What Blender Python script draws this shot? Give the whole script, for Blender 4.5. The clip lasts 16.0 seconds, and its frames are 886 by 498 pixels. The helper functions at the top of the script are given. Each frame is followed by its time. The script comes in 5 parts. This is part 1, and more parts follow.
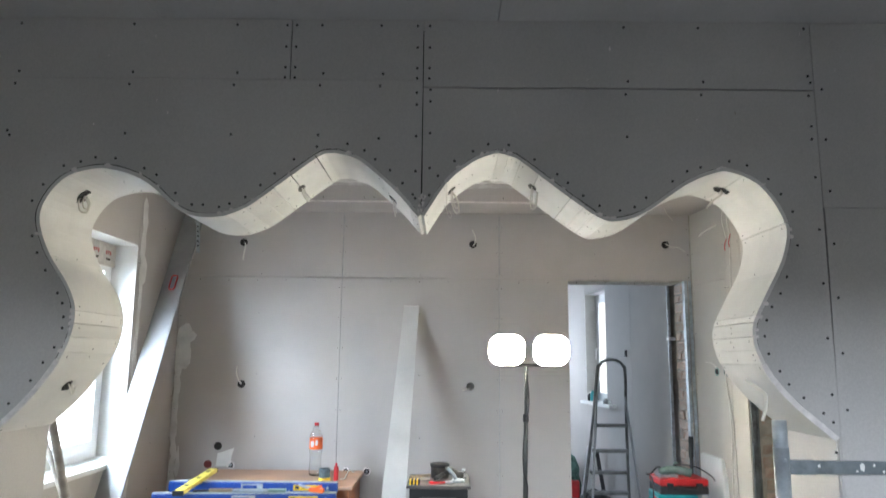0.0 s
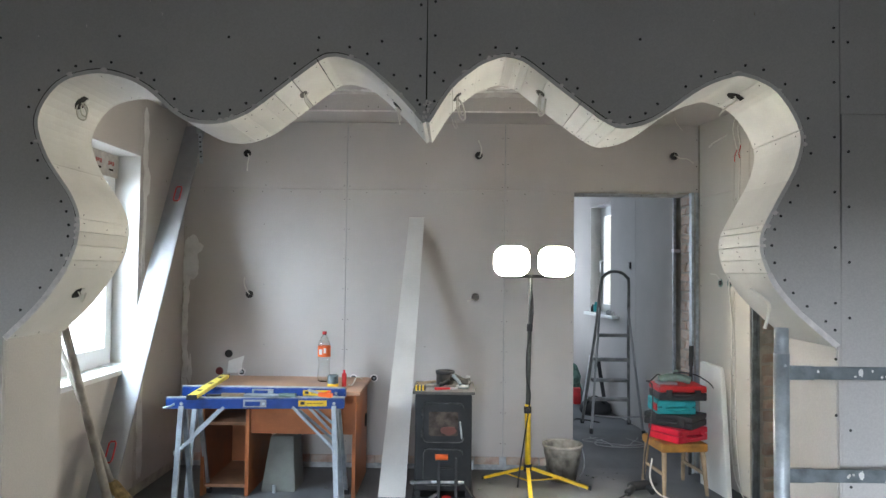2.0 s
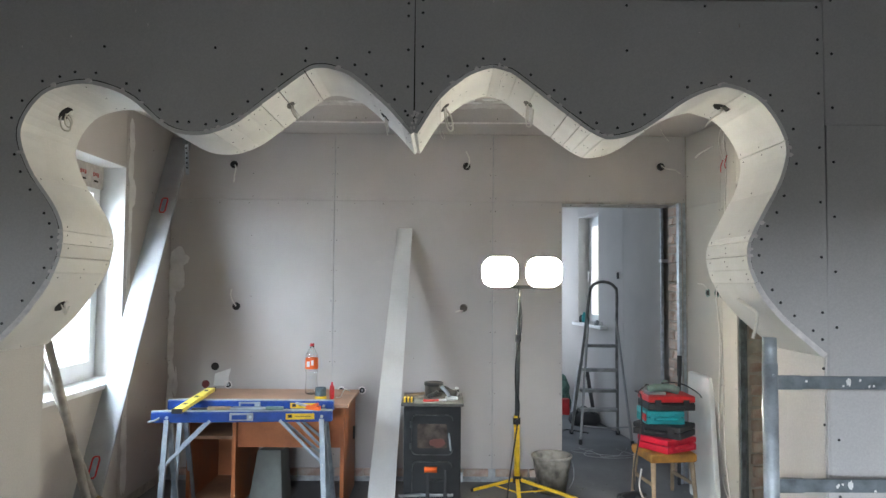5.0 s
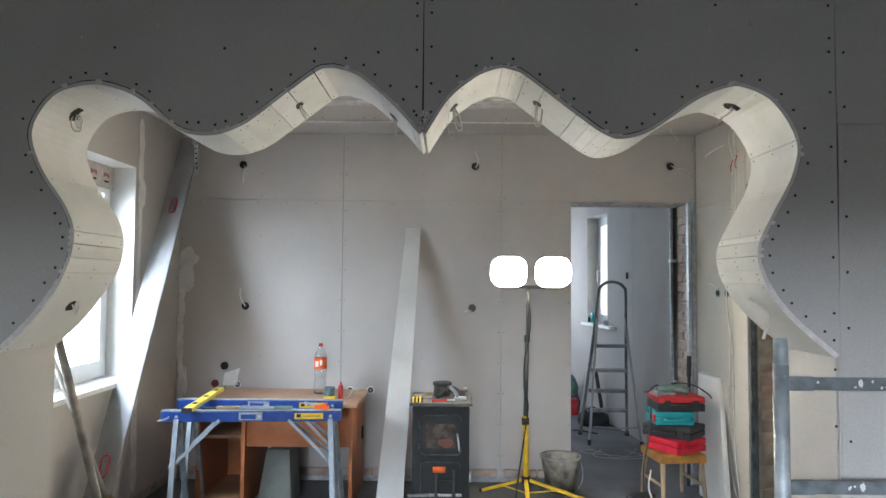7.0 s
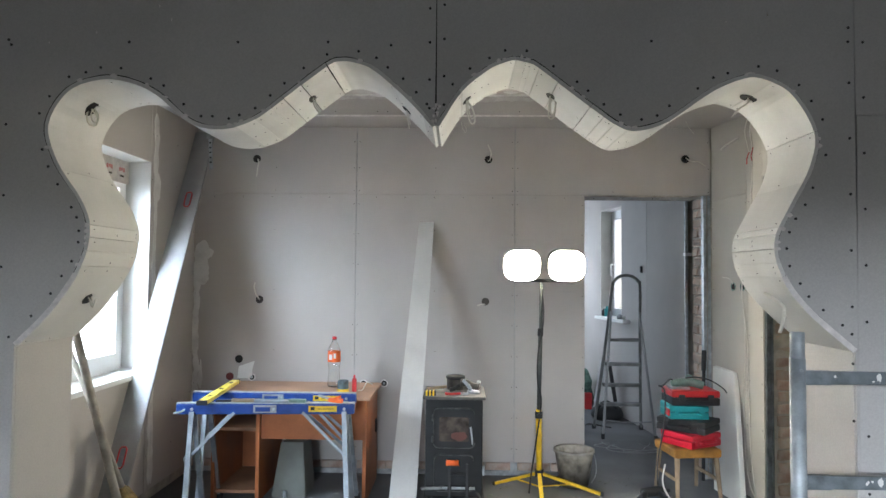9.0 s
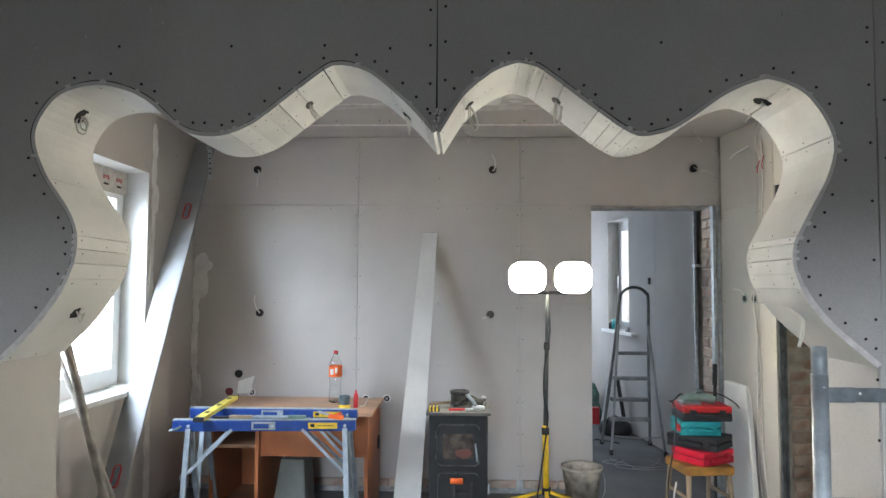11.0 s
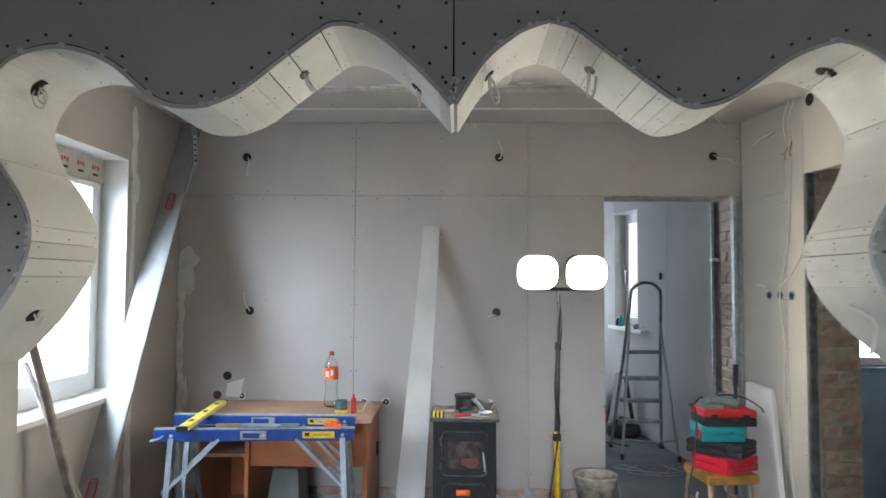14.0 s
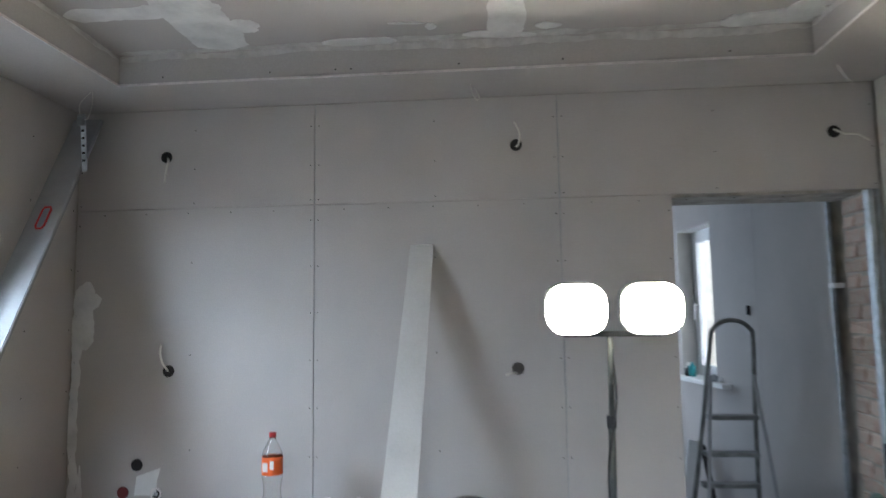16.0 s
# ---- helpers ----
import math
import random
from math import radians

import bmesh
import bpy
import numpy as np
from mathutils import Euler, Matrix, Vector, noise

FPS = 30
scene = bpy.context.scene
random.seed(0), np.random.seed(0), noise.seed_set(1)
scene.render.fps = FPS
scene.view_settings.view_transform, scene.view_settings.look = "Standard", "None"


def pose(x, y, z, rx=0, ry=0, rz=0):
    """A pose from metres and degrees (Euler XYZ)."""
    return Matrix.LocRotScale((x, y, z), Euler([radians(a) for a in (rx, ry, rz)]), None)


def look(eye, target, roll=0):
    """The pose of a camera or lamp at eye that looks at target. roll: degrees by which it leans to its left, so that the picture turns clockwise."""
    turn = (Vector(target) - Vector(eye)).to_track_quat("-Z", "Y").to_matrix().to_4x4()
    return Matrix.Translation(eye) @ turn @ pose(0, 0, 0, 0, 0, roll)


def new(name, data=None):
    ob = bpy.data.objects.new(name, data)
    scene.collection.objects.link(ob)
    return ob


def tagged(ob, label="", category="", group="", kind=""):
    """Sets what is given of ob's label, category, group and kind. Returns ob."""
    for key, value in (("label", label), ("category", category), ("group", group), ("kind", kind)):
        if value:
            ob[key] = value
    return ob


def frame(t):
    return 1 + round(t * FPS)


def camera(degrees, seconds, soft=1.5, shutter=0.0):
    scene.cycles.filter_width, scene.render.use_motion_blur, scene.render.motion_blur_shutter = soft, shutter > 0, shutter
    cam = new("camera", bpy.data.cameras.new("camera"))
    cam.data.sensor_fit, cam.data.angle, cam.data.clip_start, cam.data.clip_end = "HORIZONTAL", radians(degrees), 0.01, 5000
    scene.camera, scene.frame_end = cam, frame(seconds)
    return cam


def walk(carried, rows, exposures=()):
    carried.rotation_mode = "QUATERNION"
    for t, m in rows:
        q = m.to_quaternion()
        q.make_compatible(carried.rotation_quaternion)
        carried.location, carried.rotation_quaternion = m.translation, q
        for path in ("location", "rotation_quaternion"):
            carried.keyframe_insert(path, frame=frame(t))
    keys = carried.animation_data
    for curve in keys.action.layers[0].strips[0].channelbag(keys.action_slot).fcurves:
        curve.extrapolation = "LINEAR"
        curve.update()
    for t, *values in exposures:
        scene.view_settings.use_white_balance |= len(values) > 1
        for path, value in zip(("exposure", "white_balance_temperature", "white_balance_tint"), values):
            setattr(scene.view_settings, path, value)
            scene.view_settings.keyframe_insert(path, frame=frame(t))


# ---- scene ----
cam = camera(65.5, 16.0, shutter=0.6)
PATH = [
    (0, (0.802, -5.234, 1.499), (0.789, -3.259, 1.812), 0.6),
    (0.5, (0.8, -5.227, 1.489), (0.782, -3.237, 1.693), 0.7),
    (1, (0.802, -5.22, 1.482), (0.782, -3.224, 1.601), 0.8),
    (1.5, (0.798, -5.216, 1.483), (0.78, -3.218, 1.573), 0.7),
    (2, (0.802, -5.211, 1.481), (0.776, -3.212, 1.547), 0.7),
    (2.5, (0.799, -5.206, 1.482), (0.797, -3.207, 1.536), 0.6),
    (3, (0.796, -5.207, 1.486), (0.801, -3.208, 1.544), 0.5),
    (3.5, (0.802, -5.203, 1.485), (0.787, -3.204, 1.546), -0.0),
    (4, (0.802, -5.201, 1.483), (0.81, -3.203, 1.559), 0.5),
    (6.3, (0.800, -5.199, 1.482), (0.803, -3.203, 1.590), 0.3),
    (6.5, (0.801, -5.198, 1.484), (0.781, -3.201, 1.593), 0.4),
    (7, (0.8, -5.198, 1.483), (0.784, -3.2, 1.58), 0.5),
    (7.5, (0.799, -5.197, 1.482), (0.772, -3.199, 1.568), 0.5),
    (8, (0.797, -5.198, 1.482), (0.76, -3.2, 1.565), 0.4),
    (8.5, (0.797, -5.197, 1.48), (0.754, -3.2, 1.563), 0.5),
    (9, (0.8, -5.194, 1.481), (0.746, -3.196, 1.56), 0.5),
    (9.2, (0.796, -5.192, 1.478), (0.736, -3.194, 1.545), 0.7),
    (11.3, (0.810, -5.085, 1.480), (0.741, -3.09, 1.6), 0.3),
    (11.5, (0.808, -5.087, 1.481), (0.754, -3.092, 1.605), 0.2),
    (12, (0.819, -5.139, 1.497), (0.738, -3.152, 1.704), -0.1),
    (12.5, (0.812, -5.165, 1.505), (0.749, -3.192, 1.828), -0.3),
    (13, (0.804, -5.066, 1.480), (0.730, -3.074, 1.651), 0.6),
    (13.5, (0.763, -4.949, 1.485), (0.719, -2.952, 1.583), 1.0),
    (14, (0.726, -4.766, 1.493), (0.678, -2.769, 1.591), 0.3),
    (14.5, (0.822, -4.437, 1.47), (0.726, -2.441, 1.551), -0.6),
    (15, (0.877, -4.051, 1.486), (0.778, -2.055, 1.568), -0.7),
    (15.5, (0.89, -3.67, 1.513), (0.809, -1.676, 1.644), -0.9),
    (16, (0.926, -3.297, 1.52), (0.751, -1.315, 1.728), -0.8),
]
walk(cam, [(t, look(eye, target, roll)) for t, eye, target, roll in PATH],
     [(0.0, 0.80, 6150, 10), (0.5, 0.67, 6200, 10), (1.0, 0.50, 6250, 10), (11.5, 0.48, 6250, 10), (12.5, 0.76, 6150, 10), (13.5, 0.45, 6200, 10), (14.5, 0.32, 6150, 10), (15.0, 0.20, 6050, 10), (16.0, 0.14, 5900, 10)])

# ---- light ----
world = bpy.data.worlds.new("overcast_sky")
world.use_nodes = True
scene.world = world
_wn = world.node_tree
_sky = _wn.nodes.new("ShaderNodeTexSky")
_sky.sky_type, _sky.sun_disc = "NISHITA", False
_sky.sun_elevation, _sky.sun_rotation = radians(38), radians(-75)
_wn.links.new(_sky.outputs[0], _wn.nodes["Background"].inputs[0])
_wn.nodes["Background"].inputs[1].default_value = 0.12
_sun = new("sun", bpy.data.lights.new("sun", "SUN"))
_sun.data.energy, _sun.data.angle, _sun.data.color = 1.0, radians(12), (1.0, 0.95, 0.88)
_sun.matrix_world = look((-8, 2, 6.5), (0, 0, 0))


def area(name, eye, target, w, h, power, colour):
    lamp = new(name, bpy.data.lights.new(name, "AREA"))
    lamp.data.shape, lamp.data.size, lamp.data.size_y = "RECTANGLE", w, h
    lamp.data.energy, lamp.data.color = power, colour
    lamp.matrix_world = look(eye, target)
    return lamp


WINDOW_W, REAR_W, BACK_W, FLOOD_GLOW = 98.0, 1900.0, 25.0, 165.0
area("window_daylight", (-1.98, -2.02, 2.30), (-1.0, -1.12, 1.55), 0.95, 0.8, WINDOW_W, (0.73, 0.87, 1.0))
area("rear_window_daylight", (-1.2, -11.6, 3.25), (1.4, -2.84, 1.0), 5.0, 1.8, REAR_W, (0.85, 0.915, 1.0))
# Added lamp in an unseen opening, to grade the light in the room behind.
area("back_room_fill", (1.15, 3.37, 1.55), (1.45, 0.3, 1.3), 1.0, 1.2, BACK_W, (0.72, 0.85, 1.0))


# ---- materials ----
def material(name, base, rough=0.7, metal=0.0, vary=0.12, size=6.0, fine=120.0, bump=0.15, tint=None, spec=0.5, stain=0.0, each=0.0):
    m = bpy.data.materials.new(name)
    m.use_nodes = True
    nt = m.node_tree
    n, l = nt.nodes, nt.links
    b = n["Principled BSDF"]
    co = n.new("ShaderNodeTexCoord")
    big = n.new("ShaderNodeTexNoise")
    big.inputs["Scale"].default_value, big.inputs["Detail"].default_value = size, 5.0
    small = n.new("ShaderNodeTexNoise")
    small.inputs["Scale"].default_value, small.inputs["Detail"].default_value = fine, 3.0
    l.new(co.outputs["Object"], big.inputs["Vector"])
    l.new(co.outputs["Object"], small.inputs["Vector"])
    ramp = n.new("ShaderNodeValToRGB")
    lo = tint or tuple(c * (1 - 2.2 * vary) for c in base)
    hi = tuple(min(1, c * (1 + 1.2 * vary)) for c in base)
    ramp.color_ramp.elements[0].position, ramp.color_ramp.elements[1].position = 0.3, 0.7
    ramp.color_ramp.elements[0].color, ramp.color_ramp.elements[1].color = (*lo, 1), (*hi, 1)
    l.new(big.outputs["Fac"], ramp.inputs["Fac"])
    mix = n.new("ShaderNodeMixRGB")
    mix.blend_type = "OVERLAY"
    mix.inputs["Fac"].default_value = 0.13
    l.new(ramp.outputs["Color"], mix.inputs["Color1"])
    l.new(small.outputs["Fac"], mix.inputs["Color2"])
    out = mix.outputs["Color"]
    if stain:
        blot = n.new("ShaderNodeTexNoise")
        blot.inputs["Scale"].default_value, blot.inputs["Detail"].default_value = size * 0.5, 8.0
        l.new(co.outputs["Object"], blot.inputs["Vector"])
        cut = n.new("ShaderNodeValToRGB")
        cut.color_ramp.elements[0].position, cut.color_ramp.elements[1].position = 0.52, 0.66
        l.new(blot.outputs["Fac"], cut.inputs["Fac"])
        mul = n.new("ShaderNodeMath")
        mul.operation = "MULTIPLY"
        mul.inputs[1].default_value = stain
        l.new(cut.outputs["Color"], mul.inputs[0])
        dirt = n.new("ShaderNodeMixRGB")
        dirt.inputs["Color2"].default_value = (*(c * 0.55 + 0.04 for c in base), 1)
        l.new(mul.outputs[0], dirt.inputs["Fac"])
        l.new(out, dirt.inputs["Color1"])
        out = dirt.outputs["Color"]
    if each:
        info = n.new("ShaderNodeObjectInfo")
        rng = n.new("ShaderNodeMapRange")
        rng.inputs["To Min"].default_value, rng.inputs["To Max"].default_value = 1 - each, 1 + each * 0.5
        l.new(info.outputs["Random"], rng.inputs["Value"])
        hsv = n.new("ShaderNodeHueSaturation")
        l.new(rng.outputs[0], hsv.inputs["Value"])
        l.new(out, hsv.inputs["Color"])
        out = hsv.outputs["Color"]
    l.new(out, b.inputs["Base Color"])
    rr = n.new("ShaderNodeMapRange")
    rr.inputs["To Min"].default_value, rr.inputs["To Max"].default_value = max(0.03, rough - 0.12), min(1, rough + 0.12)
    l.new(big.outputs["Fac"], rr.inputs["Value"])
    l.new(rr.outputs[0], b.inputs["Roughness"])
    b.inputs["Metallic"].default_value = metal
    b.inputs["Specular IOR Level"].default_value = spec
    if bump:
        bp = n.new("ShaderNodeBump")
        bp.inputs["Strength"].default_value, bp.inputs["Distance"].default_value = bump, 0.004
        l.new(small.outputs["Fac"], bp.inputs["Height"])
        l.new(bp.outputs["Normal"], b.inputs["Normal"])
    return m


def glow(name, colour, strength):
    m = bpy.data.materials.new(name)
    m.use_nodes = True
    b = m.node_tree.nodes["Principled BSDF"]
    b.inputs["Base Color"].default_value = (*colour, 1)
    b.inputs["Emission Color"].default_value = (*colour, 1)
    b.inputs["Emission Strength"].default_value = strength
    return m


def glass(name, colour=(1, 1, 1), rough=0.02, ior=1.45):
    m = bpy.data.materials.new(name)
    m.use_nodes = True
    b = m.node_tree.nodes["Principled BSDF"]
    b.inputs["Base Color"].default_value = (*colour, 1)
    b.inputs["Transmission Weight"].default_value = 1.0
    b.inputs["Roughness"].default_value, b.inputs["IOR"].default_value = rough, ior
    return m


BOARD = material("plasterboard_paper", (0.465, 0.437, 0.415), 0.85, vary=0.05, size=1.6, fine=160, bump=0.06, stain=0.10, each=0.03)
# Cream copy of the board; its tint paints warm lamp light on the right wall.
BOARD_LAMPLIT = material("plasterboard_paper_lamplit_cream", (0.49, 0.466, 0.415), 0.85, vary=0.05, size=1.6, fine=160, bump=0.06, stain=0.12, each=0.03)
BOARD_FRONT = material("plasterboard_paper_grey", (0.47, 0.455, 0.44), 0.85, vary=0.05, size=1.8, fine=160, bump=0.06, stain=0.14, each=0.04)
STRIP = material("plasterboard_strip", (0.68, 0.668, 0.64), 0.8, vary=0.05, size=5, fine=140, bump=0.08, stain=0.16, each=0.15)
EDGE = material("gypsum_edge", (0.74, 0.70, 0.68), 0.9, vary=0.08, size=30, bump=0.3)
FILLER = material("dry_filler", (0.68, 0.67, 0.65), 0.85, vary=0.08, size=9, fine=70, bump=0.3)
TAPED = material("taped_joint", (0.55, 0.535, 0.51), 0.85, vary=0.10, size=14, fine=70, bump=0.2)
LADDER = material("dark_aluminium", (0.20, 0.205, 0.20), 0.5, 0.35, vary=0.2, size=16, bump=0.06)
MAST = material("grey_green_mast_paint", (0.085, 0.095, 0.09), 0.5, 0.2, vary=0.15, size=25, bump=0.04, stain=0.2)
# Near-black that paints the shade inside holes and joints instead of modelling it.
CAVITY_SHADE = material("cavity_shade", (0.02, 0.019, 0.018), 0.95, bump=0)
SCREW = material("black_screw", (0.015, 0.015, 0.016), 0.55, bump=0)
CONCRETE = material("dusty_concrete", (0.150, 0.154, 0.160), 0.9, vary=0.16, size=2.2, fine=60, bump=0.35, stain=0.5)
BRICK = material("old_brick", (0.41, 0.275, 0.215), 0.95, vary=0.22, size=17, fine=45, bump=1.0, stain=0.45, each=0.30, tint=(0.52, 0.47, 0.40))
MORTAR = material("lime_mortar", (0.44, 0.41, 0.36), 0.95, vary=0.15, size=12, bump=0.6)
STEEL = material("galvanised_steel", (0.46, 0.50, 0.53), 0.52, 0.5, vary=0.14, size=22, fine=200, bump=0.05)
STEEL_DULL = material("dull_zinc", (0.40, 0.42, 0.43), 0.5, 0.75, vary=0.18, size=14, bump=0.08)
LEG = material("blue_grey_zinc", (0.27, 0.31, 0.35), 0.45, 0.45, vary=0.14, size=18, bump=0.05)
WHITE = material("white_pvc", (0.80, 0.81, 0.82), 0.35, vary=0.03, size=3, bump=0.0)
SILL = material("white_sill", (0.76, 0.76, 0.75), 0.4, vary=0.06, size=6, bump=0.03, stain=0.2)
LAMINATE = material("cherry_laminate", (0.33, 0.108, 0.036), 0.45, vary=0.14, size=5, fine=90, bump=0.05)
LAMINATE_TOP = material("worn_desk_top", (0.42, 0.25, 0.16), 0.55, vary=0.14, size=5, fine=70, bump=0.1, stain=0.4)
LAMINATE_SHELF = material("dark_shelf_laminate", (0.30, 0.16, 0.09), 0.6, vary=0.16, size=7, fine=70, bump=0.08, stain=0.4)
BLUE = material("blue_enamel", (0.006, 0.048, 0.25), 0.4, vary=0.12, size=18, bump=0.04, stain=0.15)
YELLOW = material("yellow_plastic", (0.80, 0.52, 0.02), 0.45, vary=0.1, size=20, bump=0.03, stain=0.2)
YELLOW_LEVEL = material("yellow_level_paint", (0.74, 0.60, 0.10), 0.45, vary=0.12, size=25, bump=0.04, stain=0.35)
BLACK = material("black_plastic", (0.016, 0.017, 0.019), 0.62, vary=0.2, size=20, bump=0.1)
IRON = material("cast_iron_black", (0.013, 0.015, 0.0165), 0.62, 0.1, vary=0.25, size=12, fine=180, bump=0.3)
IRON_EDGE = material("worn_iron_edge", (0.10, 0.10, 0.10), 0.5, 0.7, vary=0.3, size=30, bump=0.1)
RED = material("red_plastic", (0.52, 0.016, 0.020), 0.42, vary=0.1, size=16, bump=0.03)
CRIMSON = material("crimson_plastic", (0.55, 0.010, 0.035), 0.4, vary=0.08, size=16, bump=0.03)
TEAL = material("teal_plastic", (0.015, 0.30, 0.32), 0.45, vary=0.1, size=16, bump=0.03)
SAGE = material("grey_green_plastic", (0.16, 0.24, 0.21), 0.5, vary=0.12, size=22, bump=0.04)
ORANGE = material("orange_plastic", (0.80, 0.13, 0.02), 0.45, vary=0.08, size=20, bump=0.03)
WOOD = material("pale_wood", (0.34, 0.25, 0.16), 0.7, vary=0.2, size=10, fine=60, bump=0.2)
WOOD_GREY = material("weathered_wood", (0.42, 0.385, 0.34), 0.75, vary=0.2, size=12, fine=60, bump=0.25)
SEAT = material("ochre_upholstery", (0.36, 0.17, 0.03), 0.8, vary=0.18, size=14, fine=200, bump=0.4)
FOAM = material("white_insulation_board", (0.74, 0.74, 0.70), 0.85, vary=0.05, size=5, fine=220, bump=0.2, stain=0.12)
CABLE = material("white_cable", (0.66, 0.64, 0.58), 0.5, bump=0, vary=0.06)
CABLE_BLACK = material("black_cable", (0.02, 0.02, 0.022), 0.5, bump=0)
STRAW = material("broom_straw", (0.42, 0.30, 0.13), 0.9, vary=0.25, size=40, fine=200, bump=0.5)
ALU = material("dull_aluminium", (0.31, 0.315, 0.32), 0.5, 0.3, vary=0.06, size=8, fine=200, bump=0.05)
GREYBOX = material("grey_green_sheet", (0.145, 0.155, 0.14), 0.7, vary=0.1, size=8, bump=0.1)
PAPER = material("paper_sheet", (0.72, 0.72, 0.70), 0.85, vary=0.04, size=12, bump=0.1)
TAPE_RED = material("faded_red_print", (0.40, 0.10, 0.09), 0.7, vary=0.2, size=60, bump=0.05)
TAPE = material("foam_tape_print", (0.52, 0.48, 0.44), 0.7, vary=0.1, size=25, bump=0.1)
OVERCAST = glow("overcast_glow", (0.93, 0.97, 1.0), 5.0)
FLOOD = glow("flood_glass", (1.0, 0.905, 0.70), FLOOD_GLOW)
CLEAR = glass("clear_pet", (0.97, 0.985, 0.985), 0.01, 1.45)
PANE = glass("window_glass", (1, 1, 1), 0.0)
SMOKED = material("brown_stove_glass", (0.085, 0.066, 0.055), 0.18, vary=0.3, size=18, bump=0.02)
SCAFFOLD = material("scaffold_zinc", (0.40, 0.44, 0.465), 0.5, 0.35, vary=0.18, size=14, fine=160, bump=0.06, stain=0.2)
RUNG = material("tarnished_rung_zinc", (0.17, 0.195, 0.21), 0.5, 0.45, vary=0.22, size=18, fine=140, bump=0.08, stain=0.25)
# White for unseen front-room walls, so they bounce more light onto the partition.
BOUNCE_WHITE = material("bounce_wall_white", (0.76, 0.75, 0.73), 0.85, vary=0.05, size=2, fine=120, bump=0.06, stain=0.1)
OFFCUT = material("offcut_paper", (0.54, 0.53, 0.51), 0.85, vary=0.06, size=4, fine=150, bump=0.06, stain=0.12)
STOVE_TOP = material("dusty_stove_plate", (0.13, 0.125, 0.12), 0.75, 0.2, vary=0.25, size=10, bump=0.15, stain=0.4)
TIN_BLUE = material("smeared_blue_tin", (0.09, 0.13, 0.15), 0.55, 0.2, vary=0.3, size=25, bump=0.1, stain=0.4)
# Dark tin colour, also used as painted shade inside two soffit holes.
SOOTY_TIN_HOLE_SHADE = material("sooty_tin_and_hole_shade", (0.085, 0.078, 0.07), 0.6, 0.4, vary=0.3, size=20, bump=0.15)
GREEN_NET = material("green_net", (0.13, 0.25, 0.21), 0.8, vary=0.3, size=30, bump=0.4)


# ---- building helpers ----
def obj(name, bm, mat, parent=None, label="", smooth=False, kind=""):
    bmesh.ops.recalc_face_normals(bm, faces=bm.faces)
    me = bpy.data.meshes.new(name)
    bm.to_mesh(me)
    bm.free()
    if smooth:
        for p in me.polygons:
            p.use_smooth = True
    me.materials.append(mat)
    ob = new(name, me)
    if parent is not None:
        ob.parent = parent
    return tagged(ob, label=label, kind=kind)


def part(name, bm, mat, parent, label="", smooth=False, kind=""):
    return obj(name, bm, mat, parent, label, smooth, kind)


def thing(name, label, category, group="", at=None, kind=""):
    e = new(name)
    e.empty_display_size = 0.05
    if at is not None:
        e.matrix_world = at
    return tagged(e, label, category, group, kind)


def box(bm, x0, x1, y0, y1, z0, z1, m=None):
    c = [Vector((x, y, z)) for x in (x0, x1) for y in (y0, y1) for z in (z0, z1)]
    if m is not None:
        c = [m @ p for p in c]
    v = [bm.verts.new(p) for p in c]
    for f in ((0, 1, 3, 2), (4, 6, 7, 5), (0, 4, 5, 1), (2, 3, 7, 6), (0, 2, 6, 4), (1, 5, 7, 3)):
        bm.faces.new([v[i] for i in f])
    return bm


def B(*boxes, bevel=0.0, seg=2):
    bm = bmesh.new()
    for b in boxes:
        box(bm, *b)
    if bevel:
        bmesh.ops.bevel(bm, geom=bm.edges[:], offset=bevel, segments=seg, affect="EDGES", profile=0.6)
    return bm


def ring(p, d, r, n):
    d = Vector(d).normalized()
    a = d.cross(Vector((0, 0, 1)) if abs(d.z) < 0.9 else Vector((1, 0, 0))).normalized()
    b = d.cross(a)
    return [Vector(p) + r * (math.cos(2 * math.pi * i / n) * a + math.sin(2 * math.pi * i / n) * b) for i in range(n)]


def cyl(bm, p0, p1, r0, r1=None, n=16, caps=True):
    d = Vector(p1) - Vector(p0)
    a = [bm.verts.new(p) for p in ring(p0, d, r0, n)]
    b = [bm.verts.new(p) for p in ring(p1, d, r0 if r1 is None else r1, n)]
    for i in range(n):
        bm.faces.new((a[i], a[(i + 1) % n], b[(i + 1) % n], b[i]))
    if caps:
        bm.faces.new(a[::-1])
        bm.faces.new(b)
    return bm


def spline(pts, steps=6):
    pts = [Vector(p) for p in pts]
    p = [2 * pts[0] - pts[1]] + pts + [2 * pts[-1] - pts[-2]]
    out = []
    for i in range(1, len(p) - 2):
        for k in range(steps):
            t = k / steps
            out.append(0.5 * (2 * p[i] + (p[i + 1] - p[i - 1]) * t + (2 * p[i - 1] - 5 * p[i] + 4 * p[i + 1] - p[i + 2]) * t * t
                              + (3 * p[i] - p[i - 1] - 3 * p[i + 1] + p[i + 2]) * t ** 3))
    return out + [pts[-1]]


